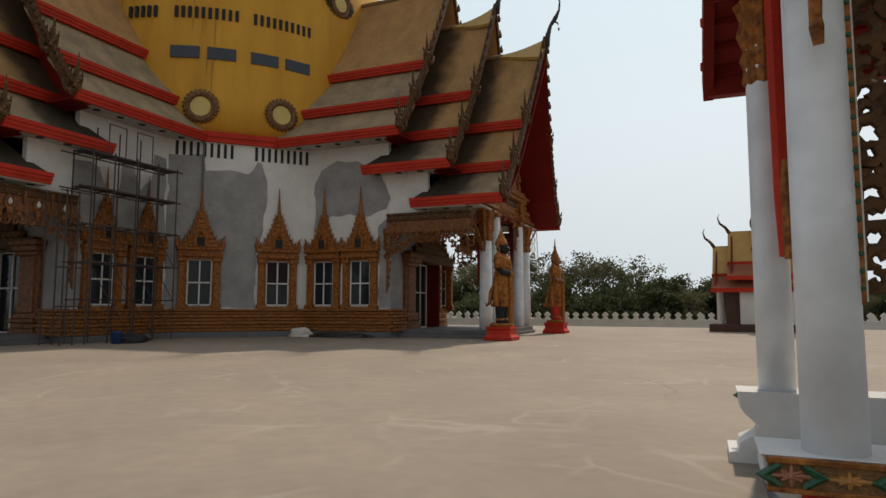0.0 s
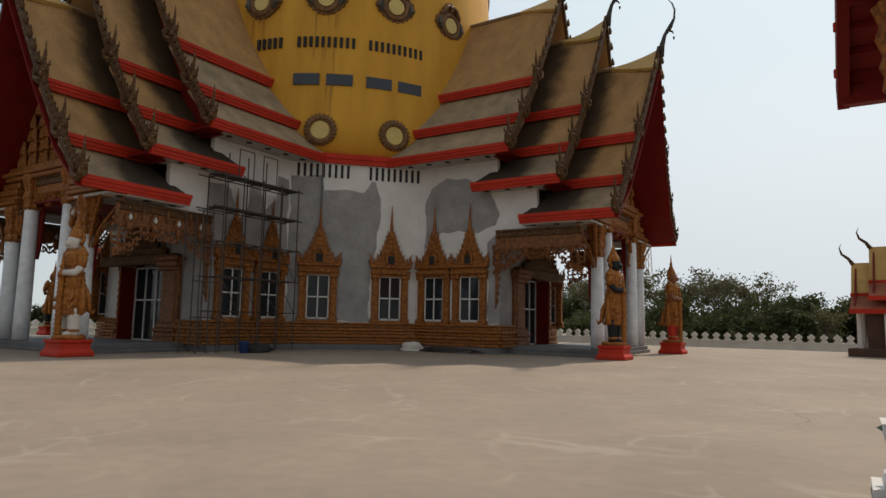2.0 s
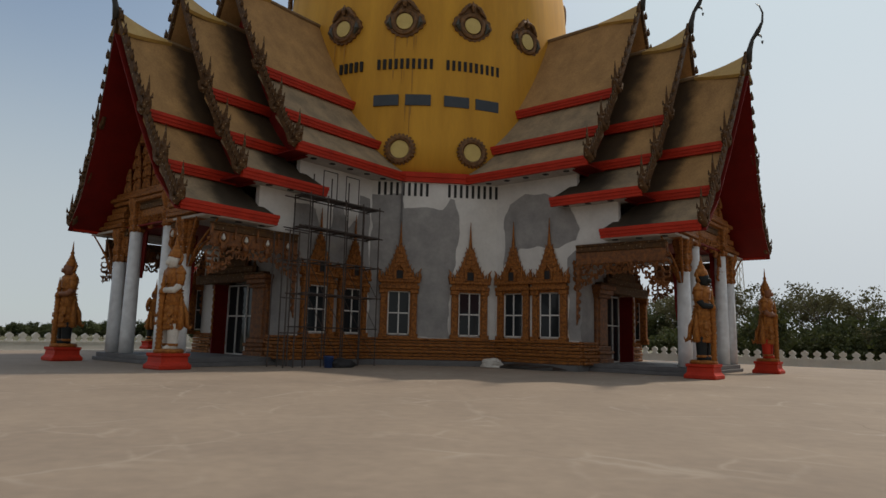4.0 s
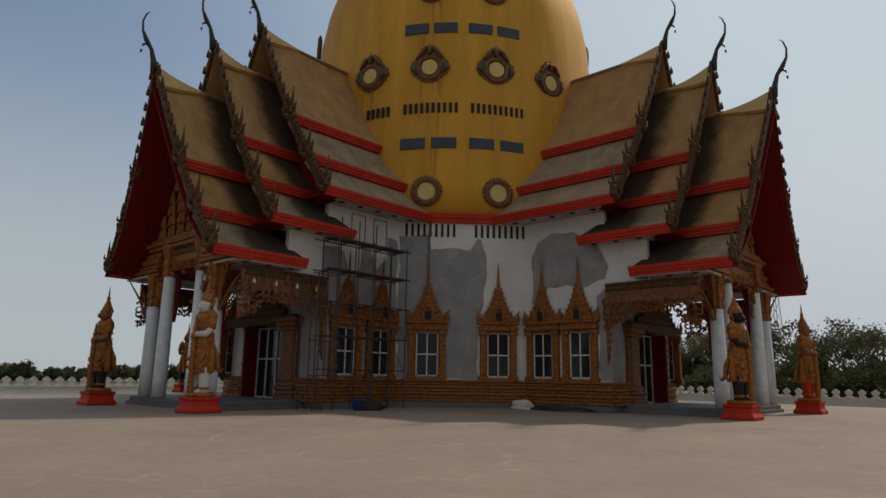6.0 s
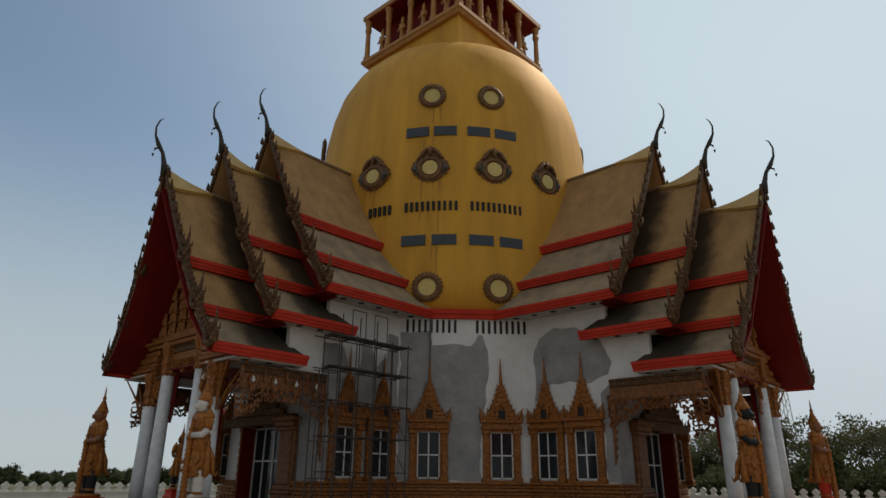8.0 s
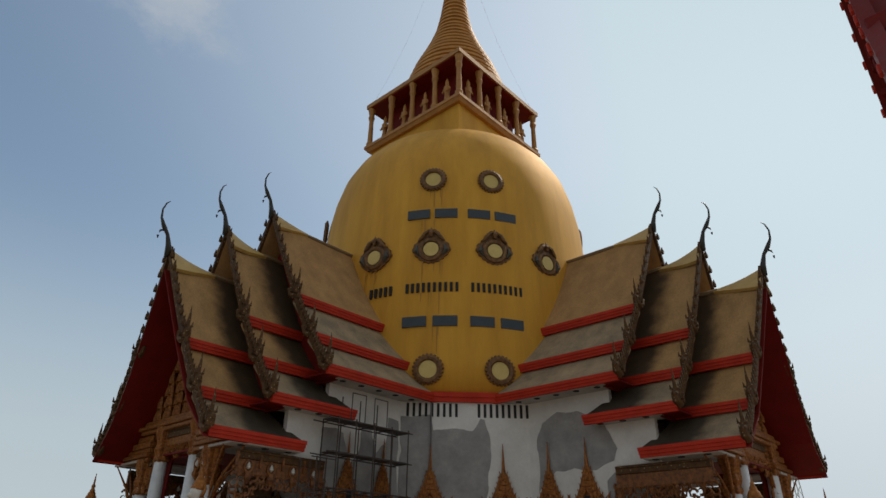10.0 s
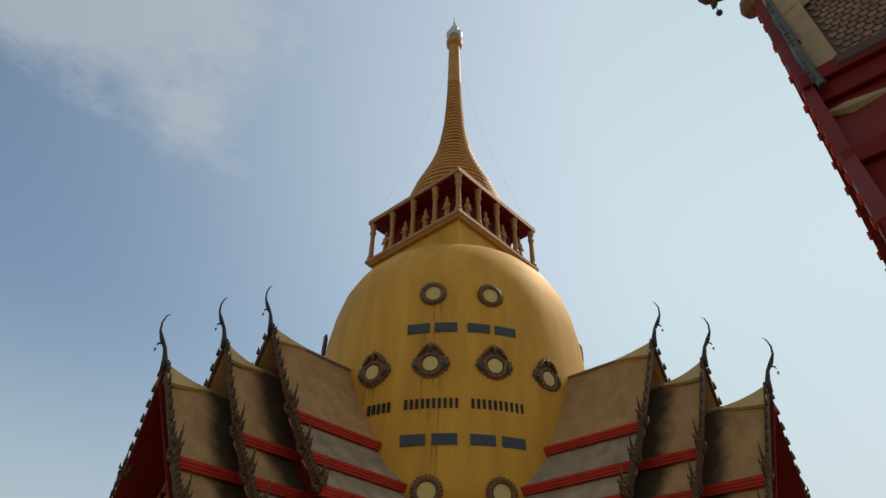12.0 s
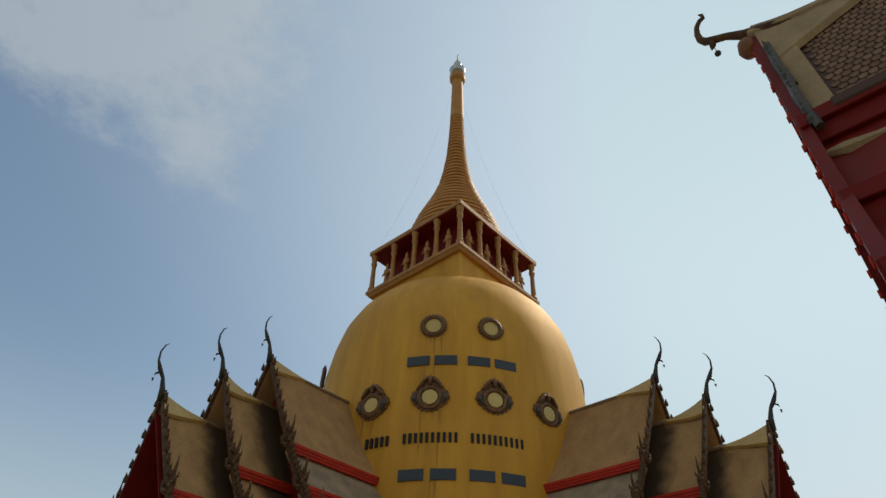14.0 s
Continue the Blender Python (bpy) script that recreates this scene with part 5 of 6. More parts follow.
# ---- clutter by the wall ----
def clutter():
    rng = random.Random(5)
    fr = pose(0, 0, 0, 0, 0, -135)
    bm = lathe(bmesh.new(), [(0.2, 0), (0.24, 0.5), (0.26, 0.52), (0.24, 0.55)], 14)
    ob = part("bucket", bm, M_BLUE, None, smooth=True)
    ob.matrix_world = fr @ pose(15.0, VW + 2.2, 0)
    tagged(ob, "blue plastic bucket standing by the scaffold", "bucket")
    for where, label, mat in ((fr @ pose(14.2, VW + 2.3, 0), "dark crumpled tarpaulin by the scaffold", M_DARK), (pose(0, 0, 0, 0, 0, -45) @ pose(10.9, -VW - 1.0, 0), "pale crumpled cement sack by the wall", M_CHALK), (pose(0, 0, 0, 0, 0, -45) @ pose(13.2, -VW - 0.9, 0), "low dark heap of rubble along the wall", M_BLACK)):
        bm = bmesh.new()
        bmesh.ops.create_icosphere(bm, subdivisions=3, radius=0.55)
        for v in bm.verts:
            k = 1 + 0.45 * noise.noise(v.co * 3 + Vector((where.translation.x, 0, 0)))
            v.co = Vector((v.co.x * 1.3 * k, v.co.y * 0.7 * k, max(0.0, v.co.z * 0.62 * k + 0.12)))
        if mat is M_BLACK:
            for v in bm.verts:
                v.co.x *= 2.6
                v.co.z *= 0.6
        ob = part("tarpaulin" if mat == M_DARK else "cement_sack" if mat == M_CHALK else "rubble_mound", bm, mat, None)
        ob.matrix_world = where
        tagged(ob, label, "debris")


clutter()


# ---- open pavilion beside the camera, long side along the u axis ----
def pavilion():
    pv = thing("open_pavilion", "open white-columned pavilion with gilded carving and red roof boards", "pavilion")
    M = pose(0, 0, 0, 0, 0, -45)  # local x = u, local y = v
    U0, U1, VN, VF, VC = 31.5, 40.0, -30.94, -27.44, -29.32

    def put(name, bm, mat, parent=pv, label="", smooth=False):
        return part(name, mv(bm, M), mat, parent, label, smooth)

    # the roof stands a little askew and leans outwards going up
    RM = M @ Matrix(((1, -0.043, -0.009, -0.08 + 0.009 * 9.5 - 0.043 * 29.4), (0, 1, 0, 0), (0, 0, 1, 0), (0, 0, 0, 1)))

    def up(name, bm, mat, parent=pv, label="", smooth=False):
        return part(name, mv(bm, RM), mat, parent, label, smooth)

    # bench walls with a moulded lotus profile; outer side away from the middle
    for v, s in ((VN, -1), (VF, 1)):
        rings = []
        bm = bmesh.new()
        for z, o in ((0.0, 0.16), (0.1, 0.16), (0.11, 0.07), (0.2, 0.05), (0.3, -0.1), (0.38, -0.13), (0.44, -0.06), (0.5, 0.0), (0.56, 0.04), (0.7, 0.04), (0.72, 0.06)):
            rings.append([bm.verts.new(p) for p in ((U0 - o, v + s * o, z), (U1, v + s * o, z), (U1, v - s * 0.5, z), (U0 - o, v - s * 0.5, z))])
        for p, q in zip(rings, rings[1:]):
            for i in range(4):
                bm.faces.new((p[i], p[(i + 1) % 4], q[(i + 1) % 4], q[i]))
        bm.faces.new(rings[0])
        bm.faces.new(rings[-1])
        low = put("bench_wall", fix(bm), M_WHITE, pv, "white bench wall with moulded outer face")
        y0, y1 = sorted((v + s * 0.045, v + s * 0.075))
        put("band", B(U0 - 0.02, U1, y0, y1, 0.54, 0.685), M_BAND, low, "brown and gold flower band")
        for z0, z1 in ((0.68, 0.715), (0.515, 0.545)):
            y0, y1 = sorted((v + s * 0.03, v + s * 0.095))
            put("gold_edge", B(U0 - 0.03, U1, y0, y1, z0, z1, 0.006), M_GOLD_TRIM, low, "gilded edging strip")
        y0, y1 = sorted((v - s * 0.1, v + s * 0.02))
        put("red_base", B(U0 + 0.16, U1, y0, y1, 0.34, 0.515, 0.02), M_RED, low, "red painted moulding")
        # flowers on the band
        for i in range(26):
            u = U0 + 0.1 + i * 0.29
            bm = bmesh.new()
            c = Vector((u, v + s * 0.078, 0.613))
            big = i % 2 == 0
            for k in range(8):
                a = k * math.pi / 4
                r = (0.1 if big else 0.075) * (1.0 if k % 2 == 0 else 0.62)
                sx = 1.25 if big else 1.6
                tube(bm, [c, c + Vector((r * sx * math.cos(a), s * 0.006, r * 0.62 * math.sin(a)))], [0.022, 0.008], 5)
            bmesh.ops.create_icosphere(bm, subdivisions=1, radius=0.028, matrix=Matrix.Translation(c))
            put("flower", fix(bm), M_GOLD_LIGHT if not big else M_PINK, low)
            if big:
                for q in (-1, 1):
                    bm = bmesh.new()
                    tube(bm, [c + Vector((q * 0.06, 0, 0.062)), c + Vector((q * 0.15, 0, 0)), c + Vector((q * 0.06, 0, -0.062))], [0.02, 0.045, 0.02], 5)
                    put("leaf", fix(bm), M_GREEN, low)
    put("floor", B(U0 + 0.1, U1, VN + 0.42, VF - 0.42, 0.0, 0.16), M_STEP, pv)
    # columns
    for v, s in ((-30.75, -1), (-27.67, 1)):
        for i, u in enumerate((31.87 if s < 0 else 31.83, 35.4, 38.9)):
            bm = lathe(bmesh.new(), [(0.182, 0.72), (0.179, 2.2), (0.174, 4.3), (0.172, 4.9)], 40)
            mv(bm, Matrix.Translation((u, v, 0)))
            col = put("column", bm, M_COLUMN, pv, "smooth white round column", True)
            bm = lathe(bmesh.new(), [(0.165, 4.0), (0.2, 4.05), (0.18, 4.2), (0.22, 4.3), (0.18, 4.42), (0.24, 4.6), (0.2, 4.75), (0.26, 4.95)], 32, 0, lambda a: 1 + 0.06 * math.cos(8 * a))
            mv(bm, Matrix.Translation((u, v, 0)))
            put("capital", fix(bm), M_GOLD_TRIM, col, "gilded lotus capital")
            for du in (-0.22, 0.0):
                # eave bracket: a red board with a gilded serpent on its face
                z0 = 3.15 if s < 0 else 2.1
                if du:
                    if s < 0:
                        continue
                    bm = bmesh.new()
                    tube(bm, [(u + 0.1, v - 0.36, z0), (u + 0.1, v - 0.36, z0 + 0.6), (u + 0.1, v - 0.36, z0 + 1.4), (u + 0.1, v - 0.34, z0 + 2.8)], [0.055, 0.08, 0.085, 0.09], 8)
                    br = put("bracket", fix(bm), M_RED, col, "red bracket with gilded tip")
                    bm = bmesh.new()
                    tube(bm, [(u + 0.14, v - 0.44, z0 - 0.03), (u + 0.15, v - 0.44, z0 + 0.3), (u + 0.14, v - 0.44, z0 + 0.7), (u + 0.13, v - 0.43, z0 + 0.98)], [0.06, 0.075, 0.07, 0.04], 8)
                    put("bracket_tip", fix(bm), M_GOLD_TRIM, col, "gilded carved bracket tip")
                elif s < 0:
                    bm = bmesh.new()
                    tube(bm, [(u - 0.02, v - 0.3, z0), (u - 0.03, v - 0.32, z0 + 0.1), (u - 0.03, v - 0.3, z0 + 0.16), (u - 0.03, v - 0.38, z0 + 0.5), (u - 0.03, v - 0.7, z0 + 1.3)], [0.03, 0.042, 0.036, 0.045, 0.05], 10)
                    put("bracket", fix(bm), M_GOLD_TRIM, col, "gilded serpent eave bracket")
        # carved hanging screen beside the end column: jewelled border and scrollwork
        if s < 0:
            sc = put("carved_screen", B(32.066, 32.078, v - 0.05, v + 0.03, 1.62, 5.0), M_CHALK, pv, "pierced gilded screen with green jewelled border")
            put("border", B(32.03, 32.066, v - 0.06, v + 0.03, 1.6, 5.0), M_GOLD_TRIM, sc, "gilded border strip")
            jewel = mesh_of("jewel", lathe(bmesh.new(), [(0.017, 0.0), (0.017, 0.008), (0.01, 0.014)], 8), M_GREEN)
            k = 0
            z = 1.7
            while z < 4.9:
                j = new("jewel", jewel)
                j.parent = sc
                j.matrix_basis = M @ pose(32.048, v - 0.06, z, 90)
                z += 0.105
            rng = random.Random(9)
            for i in range(13):
                uu = 32.14 + i * 0.14
                zz = 5.0
                foot = 1.75 + 0.4 * abs(math.sin(i * 1.1)) + 0.16 * i
                while zz > foot:
                    r = rng.uniform(0.05, 0.1)
                    a0 = rng.uniform(0, 6)
                    put("scroll", fix(tube(bmesh.new(), [(uu + r * math.cos(a0 + q), v, zz + r * math.sin(a0 + q)) for q in (0, 1, 2, 3, 4, 5)], [0.05, 0.05, 0.045, 0.04, 0.035, 0.015], 6)), M_GOLD_DARK, sc)
                    zz -= 0.13
    # roof in two steps on both sides, red undersides
    R_U0, EAVE, ZR = 31.46, 1.92, 9.68
    steps = ((0.0, ZR), (0.8, 7.2)), ((0.68, 7.0), (1.3, 5.65)), ((1.18, 5.5), (EAVE, 4.48))
    for s in (-1, 1):
        EAVE = 1.92 if s < 0 else 2.6
        for k, ((a0, z0), (a1, z1)) in enumerate(steps):
            a1 = EAVE if k == 2 else a1
            z1 = 4.62 if k == 2 and s > 0 else z1
            for name, dz, th, mat, label in (("roof_slope", 0.0, 0.06, M_BRICK, "dark bedding under brown roof tiles"), ("roof_lining", -0.075, 0.05, M_RED_DEEP, "red painted roof boards")):
                bm = bmesh.new()
                pts = [(VC + s * a0, z0 + dz), (VC + s * a1, z1 + dz), (VC + s * a1, z1 + dz - th), (VC + s * a0, z0 + dz - th)]
                prism(bm, pts, R_U0 - (0.04 if name == "roof_lining" else 0.0), U1 + 0.8, lambda p, q, t: (t, p, q))
                up(name, fix(bm), mat if k == 0 else M_RED_DEEP, pv, label if k == 0 else "red painted lower roof boards")
            y0, y1 = sorted((VC + s * (a1 - 0.1), VC + s * (a1 + 0.03)))
            for zb, zt, o in ((-0.62, -0.4, -0.02), (-0.398, -0.16, 0.05), (-0.158, 0.03, 0.12))[1 if k == 2 else 0:]:
                y0, y1 = sorted((VC + s * (a1 - 0.12), VC + s * (a1 + o)))
                up("fascia", B(R_U0 - 0.03 - 0.3 * o, U1 + 0.8, y0, y1, z1 + zb, z1 + zt, 0.01), M_RED_DEEP, pv, "dark red eaves board")
            y0, y1 = sorted((VC + s * (a1 - 0.05), VC + s * (a1 + 0.06)))
            if k == 0:
                y0, y1 = sorted((VC + s * (a1 - 0.08), VC + s * (a1 + 0.14)))
                # dark strip put in for the shadow along the tile edge
                up("tile_edge_shade", B(R_U0 + 0.3, U1 + 0.8, y0, y1, z1 - 0.1, z1 + 0.05, 0.02), M_BRICK, pv, "dark strip as edge shadow of the tiles")
                bm = tube(bmesh.new(), [(R_U0 + 0.02, VC + s * (a1 + 0.12), z1 - 0.66), (R_U0 + 0.2, VC + s * (a1 + 0.1), z1 - 0.7), (R_U0 + 0.5, VC + s * (a1 + 0.06), z1 - 0.68), (R_U0 + 1.0, VC + s * (a1 + 0.04), z1 - 0.62)], [0.05, 0.1, 0.07, 0.02], 8)
                up("flare", fix(bm), M_PALE, pv, "weathered cream serpent tail")
            # battens under the boards
            n = 5
            for j in range(n):
                q = (j + 0.5) / n
                vv, zz = VC + s * (a0 + (a1 - a0) * q), z0 + (z1 - z0) * q - 0.2
                up("batten", B(R_U0 - 0.05, U1 + 0.6, vv - 0.03, vv + 0.03, zz, zz + 0.08), M_RED_DEEP, pv)
        # barge board with square red teeth
        pr = [(0.0, ZR + 0.1), (0.4, 8.2), (0.8, 7.0), (1.1, 6.15), (1.32, 5.55), (EAVE + 0.05, 4.4)]
        bm = bmesh.new()
        ring = []
        for a, z in pr:
            ring.append([bm.verts.new((R_U0 - 0.02 + du, VC + s * (a + da), z + dz)) for du, da, dz in ((-0.07, 0.04, 0.1), (0.05, 0.06, 0.12), (0.05, -0.05, -0.2), (-0.07, -0.05, -0.2))])
        for p, q in zip(ring, ring[1:]):
            for i in range(4):
                bm.faces.new((p[i], p[(i + 1) % 4], q[(i + 1) % 4], q[i]))
        bm.faces.new(ring[0])
        bm.faces.new(ring[-1][::-1])
        board = up("barge_board", fix(bm), M_RED_DEEP, pv, "dark red barge board")
        for (a0, z0), (a1, z1) in zip(pr, pr[1:]):
            for j in range(3):
                q = (j + 0.5) / 3
                up("tooth", mv(B(-0.025, 0.02, -0.03, 0.03, -0.05, 0.05, 0.008), Matrix.Translation((R_U0 - 0.09, VC + s * (a0 + (a1 - a0) * q), z0 + (z1 - z0) * q))), M_RED, board)
        for (a0, z0), (a1, z1) in (((0.1, 9.3), (0.46, 8.0)), ((0.4, 8.3), (0.8, 6.9))):
            bm = bmesh.new()
            tube(bm, [(R_U0 + 0.08, VC + s * (a0 + 0.12), z0 + 0.1), (R_U0 + 0.06, VC + s * ((a0 + a1) / 2 + 0.16), (z0 + z1) / 2 + 0.05), (R_U0 + 0.1, VC + s * (a1 + 0.16), z1)], [0.04, 0.06, 0.045], 8)
            for j in range(6):
                q = (j + 0.5) / 6
                hook(bm, (R_U0 + 0.06, VC + s * (a0 + (a1 - a0) * q + 0.15), z0 + (z1 - z0) * q), (-0.3, s, 0), 0.2, 0.045)
            up("serpent_body", fix(bm), M_GREENISH, board, "dark glazed serpent along the barge board")
        # cream border of the tiles
        bm = bmesh.new()
        pts = [(VC + s * 0.12, ZR - 0.12), (VC + s * 0.8, 7.24), (VC + s * 0.8, 7.3), (VC + s * 0.12, ZR - 0.02)]
        prism(bm, pts, R_U0 + 0.12, R_U0 + 0.36, lambda p, q, t: (t, p, q))
        up("tile_border", fix(bm), M_PALE, pv, "cream roof border")
    # cream flare that widens along the ridge towards the horn
    bm = bmesh.new()
    for s in (-1, 1):
        rows = []
        for i in range(9):
            q = i / 8
            uu = R_U0 + 0.02 + 2.5 * q
            d = 0.3 * (1 - q) ** 1.4 + 0.02
            lift = 0.4 * (1 - q) ** 3
            zr = ZR + 0.05 + lift
            rows.append([bm.verts.new((uu, VC, zr + 0.1)), bm.verts.new((uu, VC + s * (d + 0.06), zr - 3.1 * d + 0.1 - lift)), bm.verts.new((uu, VC + s * (d + 0.02), zr - 3.1 * d - lift))])
        for p, q in zip(rows, rows[1:]):
            for i in range(2):
                bm.faces.new((p[i], q[i], q[i + 1], p[i + 1]))
    up("ridge_flare", fix(bm), M_PALE, pv, "weathered cream flared ridge end")
    # rounded knob at the top of the barge boards
    bm = lathe(bmesh.new(), [(0.02, -0.3), (0.13, -0.24), (0.18, -0.1), (0.15, 0.08), (0.06, 0.2)], 14)
    mv(bm, Matrix.Translation((R_U0 - 0.13, VC, ZR + 0.17)) @ Matrix.Diagonal((0.8, 0.8, 0.8, 1)))
    up("knob", fix(bm), M_GOLD_DIM, pv, "weathered gilded knob", True)
    # ridge with flared end and horn
    bm = bmesh.new()
    tube(bm, [(R_U0 - 0.05, VC, ZR + 0.34), (R_U0 + 0.35, VC, ZR + 0.2), (R_U0 + 1.0, VC, ZR + 0.06), (U1 + 0.8, VC, ZR + 0.03)], [0.1, 0.12, 0.12, 0.12], 8)
    up("ridge", fix(bm), M_PALE, pv, "weathered cream ridge")
    bm = bmesh.new()
    path = [(0.5, 0.12), (0.2, 0.24), (-0.1, 0.44), (-0.32, 0.63), (-0.48, 0.71), (-0.6, 0.78), (-0.655, 0.9), (-0.66, 1.05), (-0.63, 1.22), (-0.56, 1.33), (-0.49, 1.36), (-0.49, 1.44), (-0.53, 1.49)]
    tube(bm, [(R_U0 + a, VC, ZR + b) for a, b in path], [0.1, 0.12, 0.075, 0.055, 0.06, 0.062, 0.055, 0.048, 0.04, 0.036, 0.034, 0.028, 0.012], 12)
    tube(bm, [(R_U0 - 0.5, VC, ZR + 0.7), (R_U0 - 0.53, VC, ZR + 0.6), (R_U0 - 0.56, VC, ZR + 0.52)], [0.055, 0.05, 0.015], 8)
    up("roof_finial", fix(bm), M_GOLD_DARK, pv, "dark curled horn finial", True)
    bm = tube(bmesh.new(), [(R_U0 - 0.52, VC, ZR + 0.56), (R_U0 - 0.515, VC, ZR + 0.42)], 0.006, 4)
    bmesh.ops.create_icosphere(bm, subdivisions=2, radius=0.05, matrix=Matrix.Translation((R_U0 - 0.51, VC, ZR + 0.37)))
    up("hanging_bell", fix(bm), M_BLACK, pv, "small dark bell")
    # tile pieces on the upper slope that faces the courtyard
    bm = prism(bmesh.new(), [(-0.042, -0.03), (0.042, -0.03), (0.042, 0.025), (0.026, 0.06), (-0.026, 0.06), (-0.042, 0.025)], 0.0, 0.02, lambda p, q, t: (p, t, -q))
    tile = mesh_of("tile", bm, M_TILE)
    (a0, z0), (a1, z1) = steps[0]
    L = math.dist((a0, z0), (a1, z1))
    ang = math.degrees(math.atan2(z0 - z1, a1 - a0))
    rows, cols = 20, 15
    for r in range(rows):
        for c in range(cols):
            q = 0.06 + (r + 0.5) / rows * 0.93
            ob = new("tile", tile)
            ob.parent = pv
            ob.matrix_basis = RM @ pose(R_U0 + 0.44 + (c + 0.5 * (r % 2)) * 0.1, VC - (a0 + (a1 - a0) * q) - 0.01, z0 + (z1 - z0) * q + 0.03, ang - 90 + 3, 0, 0)


M_BAND = material("aged gold relief ground", (0.26, 0.13, 0.035), (0.1, 0.05, 0.02), 18, 0.5, 0.1, 1.0, 40)
M_BRICK = material("brown red paint", (0.1, 0.045, 0.03), (0.06, 0.028, 0.02), 2, 0.7)
M_PINK = material("pink gold mosaic", (0.45, 0.2, 0.12), (0.3, 0.12, 0.07), 20, 0.35, 0.2, 0.5, 60)
M_TILE = material("ochre roof tile", (0.23, 0.125, 0.06), (0.13, 0.068, 0.034), 3, 0.7, 0, 0.2, 30, vary=0.25)
M_GREENISH = material("dark green glaze", (0.018, 0.024, 0.02), (0.06, 0.045, 0.022), 6, 0.5, 0, 0.3)
M_PALE = material("cream mortar", (0.42, 0.3, 0.15), (0.24, 0.165, 0.085), 3, 0.8)
pavilion()


# ---- small stupa hall across the courtyard ----
def small_stupa():
    st = thing("small_stupa", "small golden stupa hall with yellow roofs and white walls", "stupa")
    c = Vector((33.95, -15.2, 0))
    M = Matrix.Translation(c) @ pose(0, 0, 0, 0, 0, -50)

    def put(name, bm, mat, parent=st, label="", smooth=False):
        return part(name, mv(fix(bm), M), mat, parent, label, smooth)

    put("base", B(-3.3, 3.3, -2.6, 2.6, 0, 0.5, 0.03), M_BRICK, st, "brown base course")
    put("wall", B(-1.4, 3.0, -2.2, 2.2, 0.5, 2.9), M_WHITE, st)
    for v in (-1.6, 1.6):
        put("column", mv(lathe(bmesh.new(), [(0.16, 0.5), (0.14, 2.9)], 12), Matrix.Translation((-2.7, v, 0))), M_WHITE, st)
    put("doorway", B(-2.3, -1.36, -1.9, 1.9, 0.5, 2.8), M_BRICK, st, "dark red door recess")
    for i, (u0, u1, zr, hw, ze) in enumerate(((-3.1, 1.2, 5.9, 2.1, 3.6), (-2.1, 1.2, 6.9, 2.1, 4.4))):
        for s in (-1, 1):
            bm = prism(bmesh.new(), [(0, zr), (s * hw * 0.55, ze + 0.35), (s * hw * 0.55, ze + 0.25), (0, zr - 0.12)], u0, u1, lambda p, q, t: (t, p, q))
            put("roof_slope", bm, M_YELLOW, st, "yellow tiled roof")
            bm = prism(bmesh.new(), [(s * hw * 0.5, ze + 0.2), (s * hw * 1.2, ze - 0.75), (s * hw * 1.2, ze - 0.85), (s * hw * 0.5, ze + 0.08)], u0, u1 + 0.6, lambda p, q, t: (t, p, q))
            put("roof_slope", bm, M_RUST, st, "rust red lower roof")
            y0, y1 = sorted((s * (hw * 0.56), s * (hw * 0.5)))
            put("fascia", B(u0 - 0.05, u1, y0, y1, ze + 0.05, ze + 0.3), M_RED, st, "red eaves board")
            y0, y1 = sorted((s * (hw * 1.22), s * (hw * 1.14)))
            put("fascia", B(u0 - 0.05, u1 + 0.6, y0, y1, ze - 1.0, ze - 0.72), M_RED, st)
        put("gable_board", prism(bmesh.new(), [(0, zr - 0.1), (hw * 1.15, ze - 0.8), (-hw * 1.15, ze - 0.8)], u0 + 0.2, u0 + 0.3, lambda p, q, t: (t, p, q)), M_RED_DEEP, st)
        bm = bmesh.new()
        tube(bm, [(u0 + 0.1, 0, zr - 0.1), (u0 - 0.15, 0, zr + 0.3), (u0 - 0.5, 0, zr + 0.6), (u0 - 0.62, 0, zr + 1.0), (u0 - 0.5, 0, zr + 1.3)], [0.14, 0.1, 0.08, 0.04, 0.01], 6)
        put("roof_finial", bm, M_GOLD_DARK, st, "dark curled horn finial")
    put("bell", mv(lathe(bmesh.new(), [(2.1, 2.8), (2.1, 6.0), (2.1, 8.0), (1.95, 9.1), (1.6, 9.9), (1.1, 10.4), (0.7, 10.6)], 40), Matrix.Translation((1.5, 0, 0))), M_GOLD, st, "gold painted bell", True)
    put("spire", mv(lathe(bmesh.new(), [(0.75, 10.5), (0.75, 11.3), (0.95, 11.4), (0.55, 11.6), (0.3, 12.8), (0.12, 14.5), (0.02, 16.5)], 20), Matrix.Translation((1.5, 0, 0))), M_GOLD, st)
    for a, z in ((-150, 7.3), (-150, 5.4), (-110, 7.3), (-110, 5.4), (-70, 7.3)):
        bm = bmesh.new()
        ring = [(0.42 * math.cos(2 * math.pi * i / 16), 0, 0.42 * math.sin(2 * math.pi * i / 16)) for i in range(17)]
        tube(bm, ring, 0.14, 6)
        mv(bm, pose(1.5 + 2.12 * math.cos(radians(a)), 2.12 * math.sin(radians(a)), z, 0, 0, a + 90))
        put("rosette", bm, M_GOLD_DARK, st, "bronze rosette")


M_RUST = material("rust red tiles", (0.36, 0.12, 0.05), (0.22, 0.06, 0.03), 2, 0.75, 0, 0.3, 12)
small_stupa()


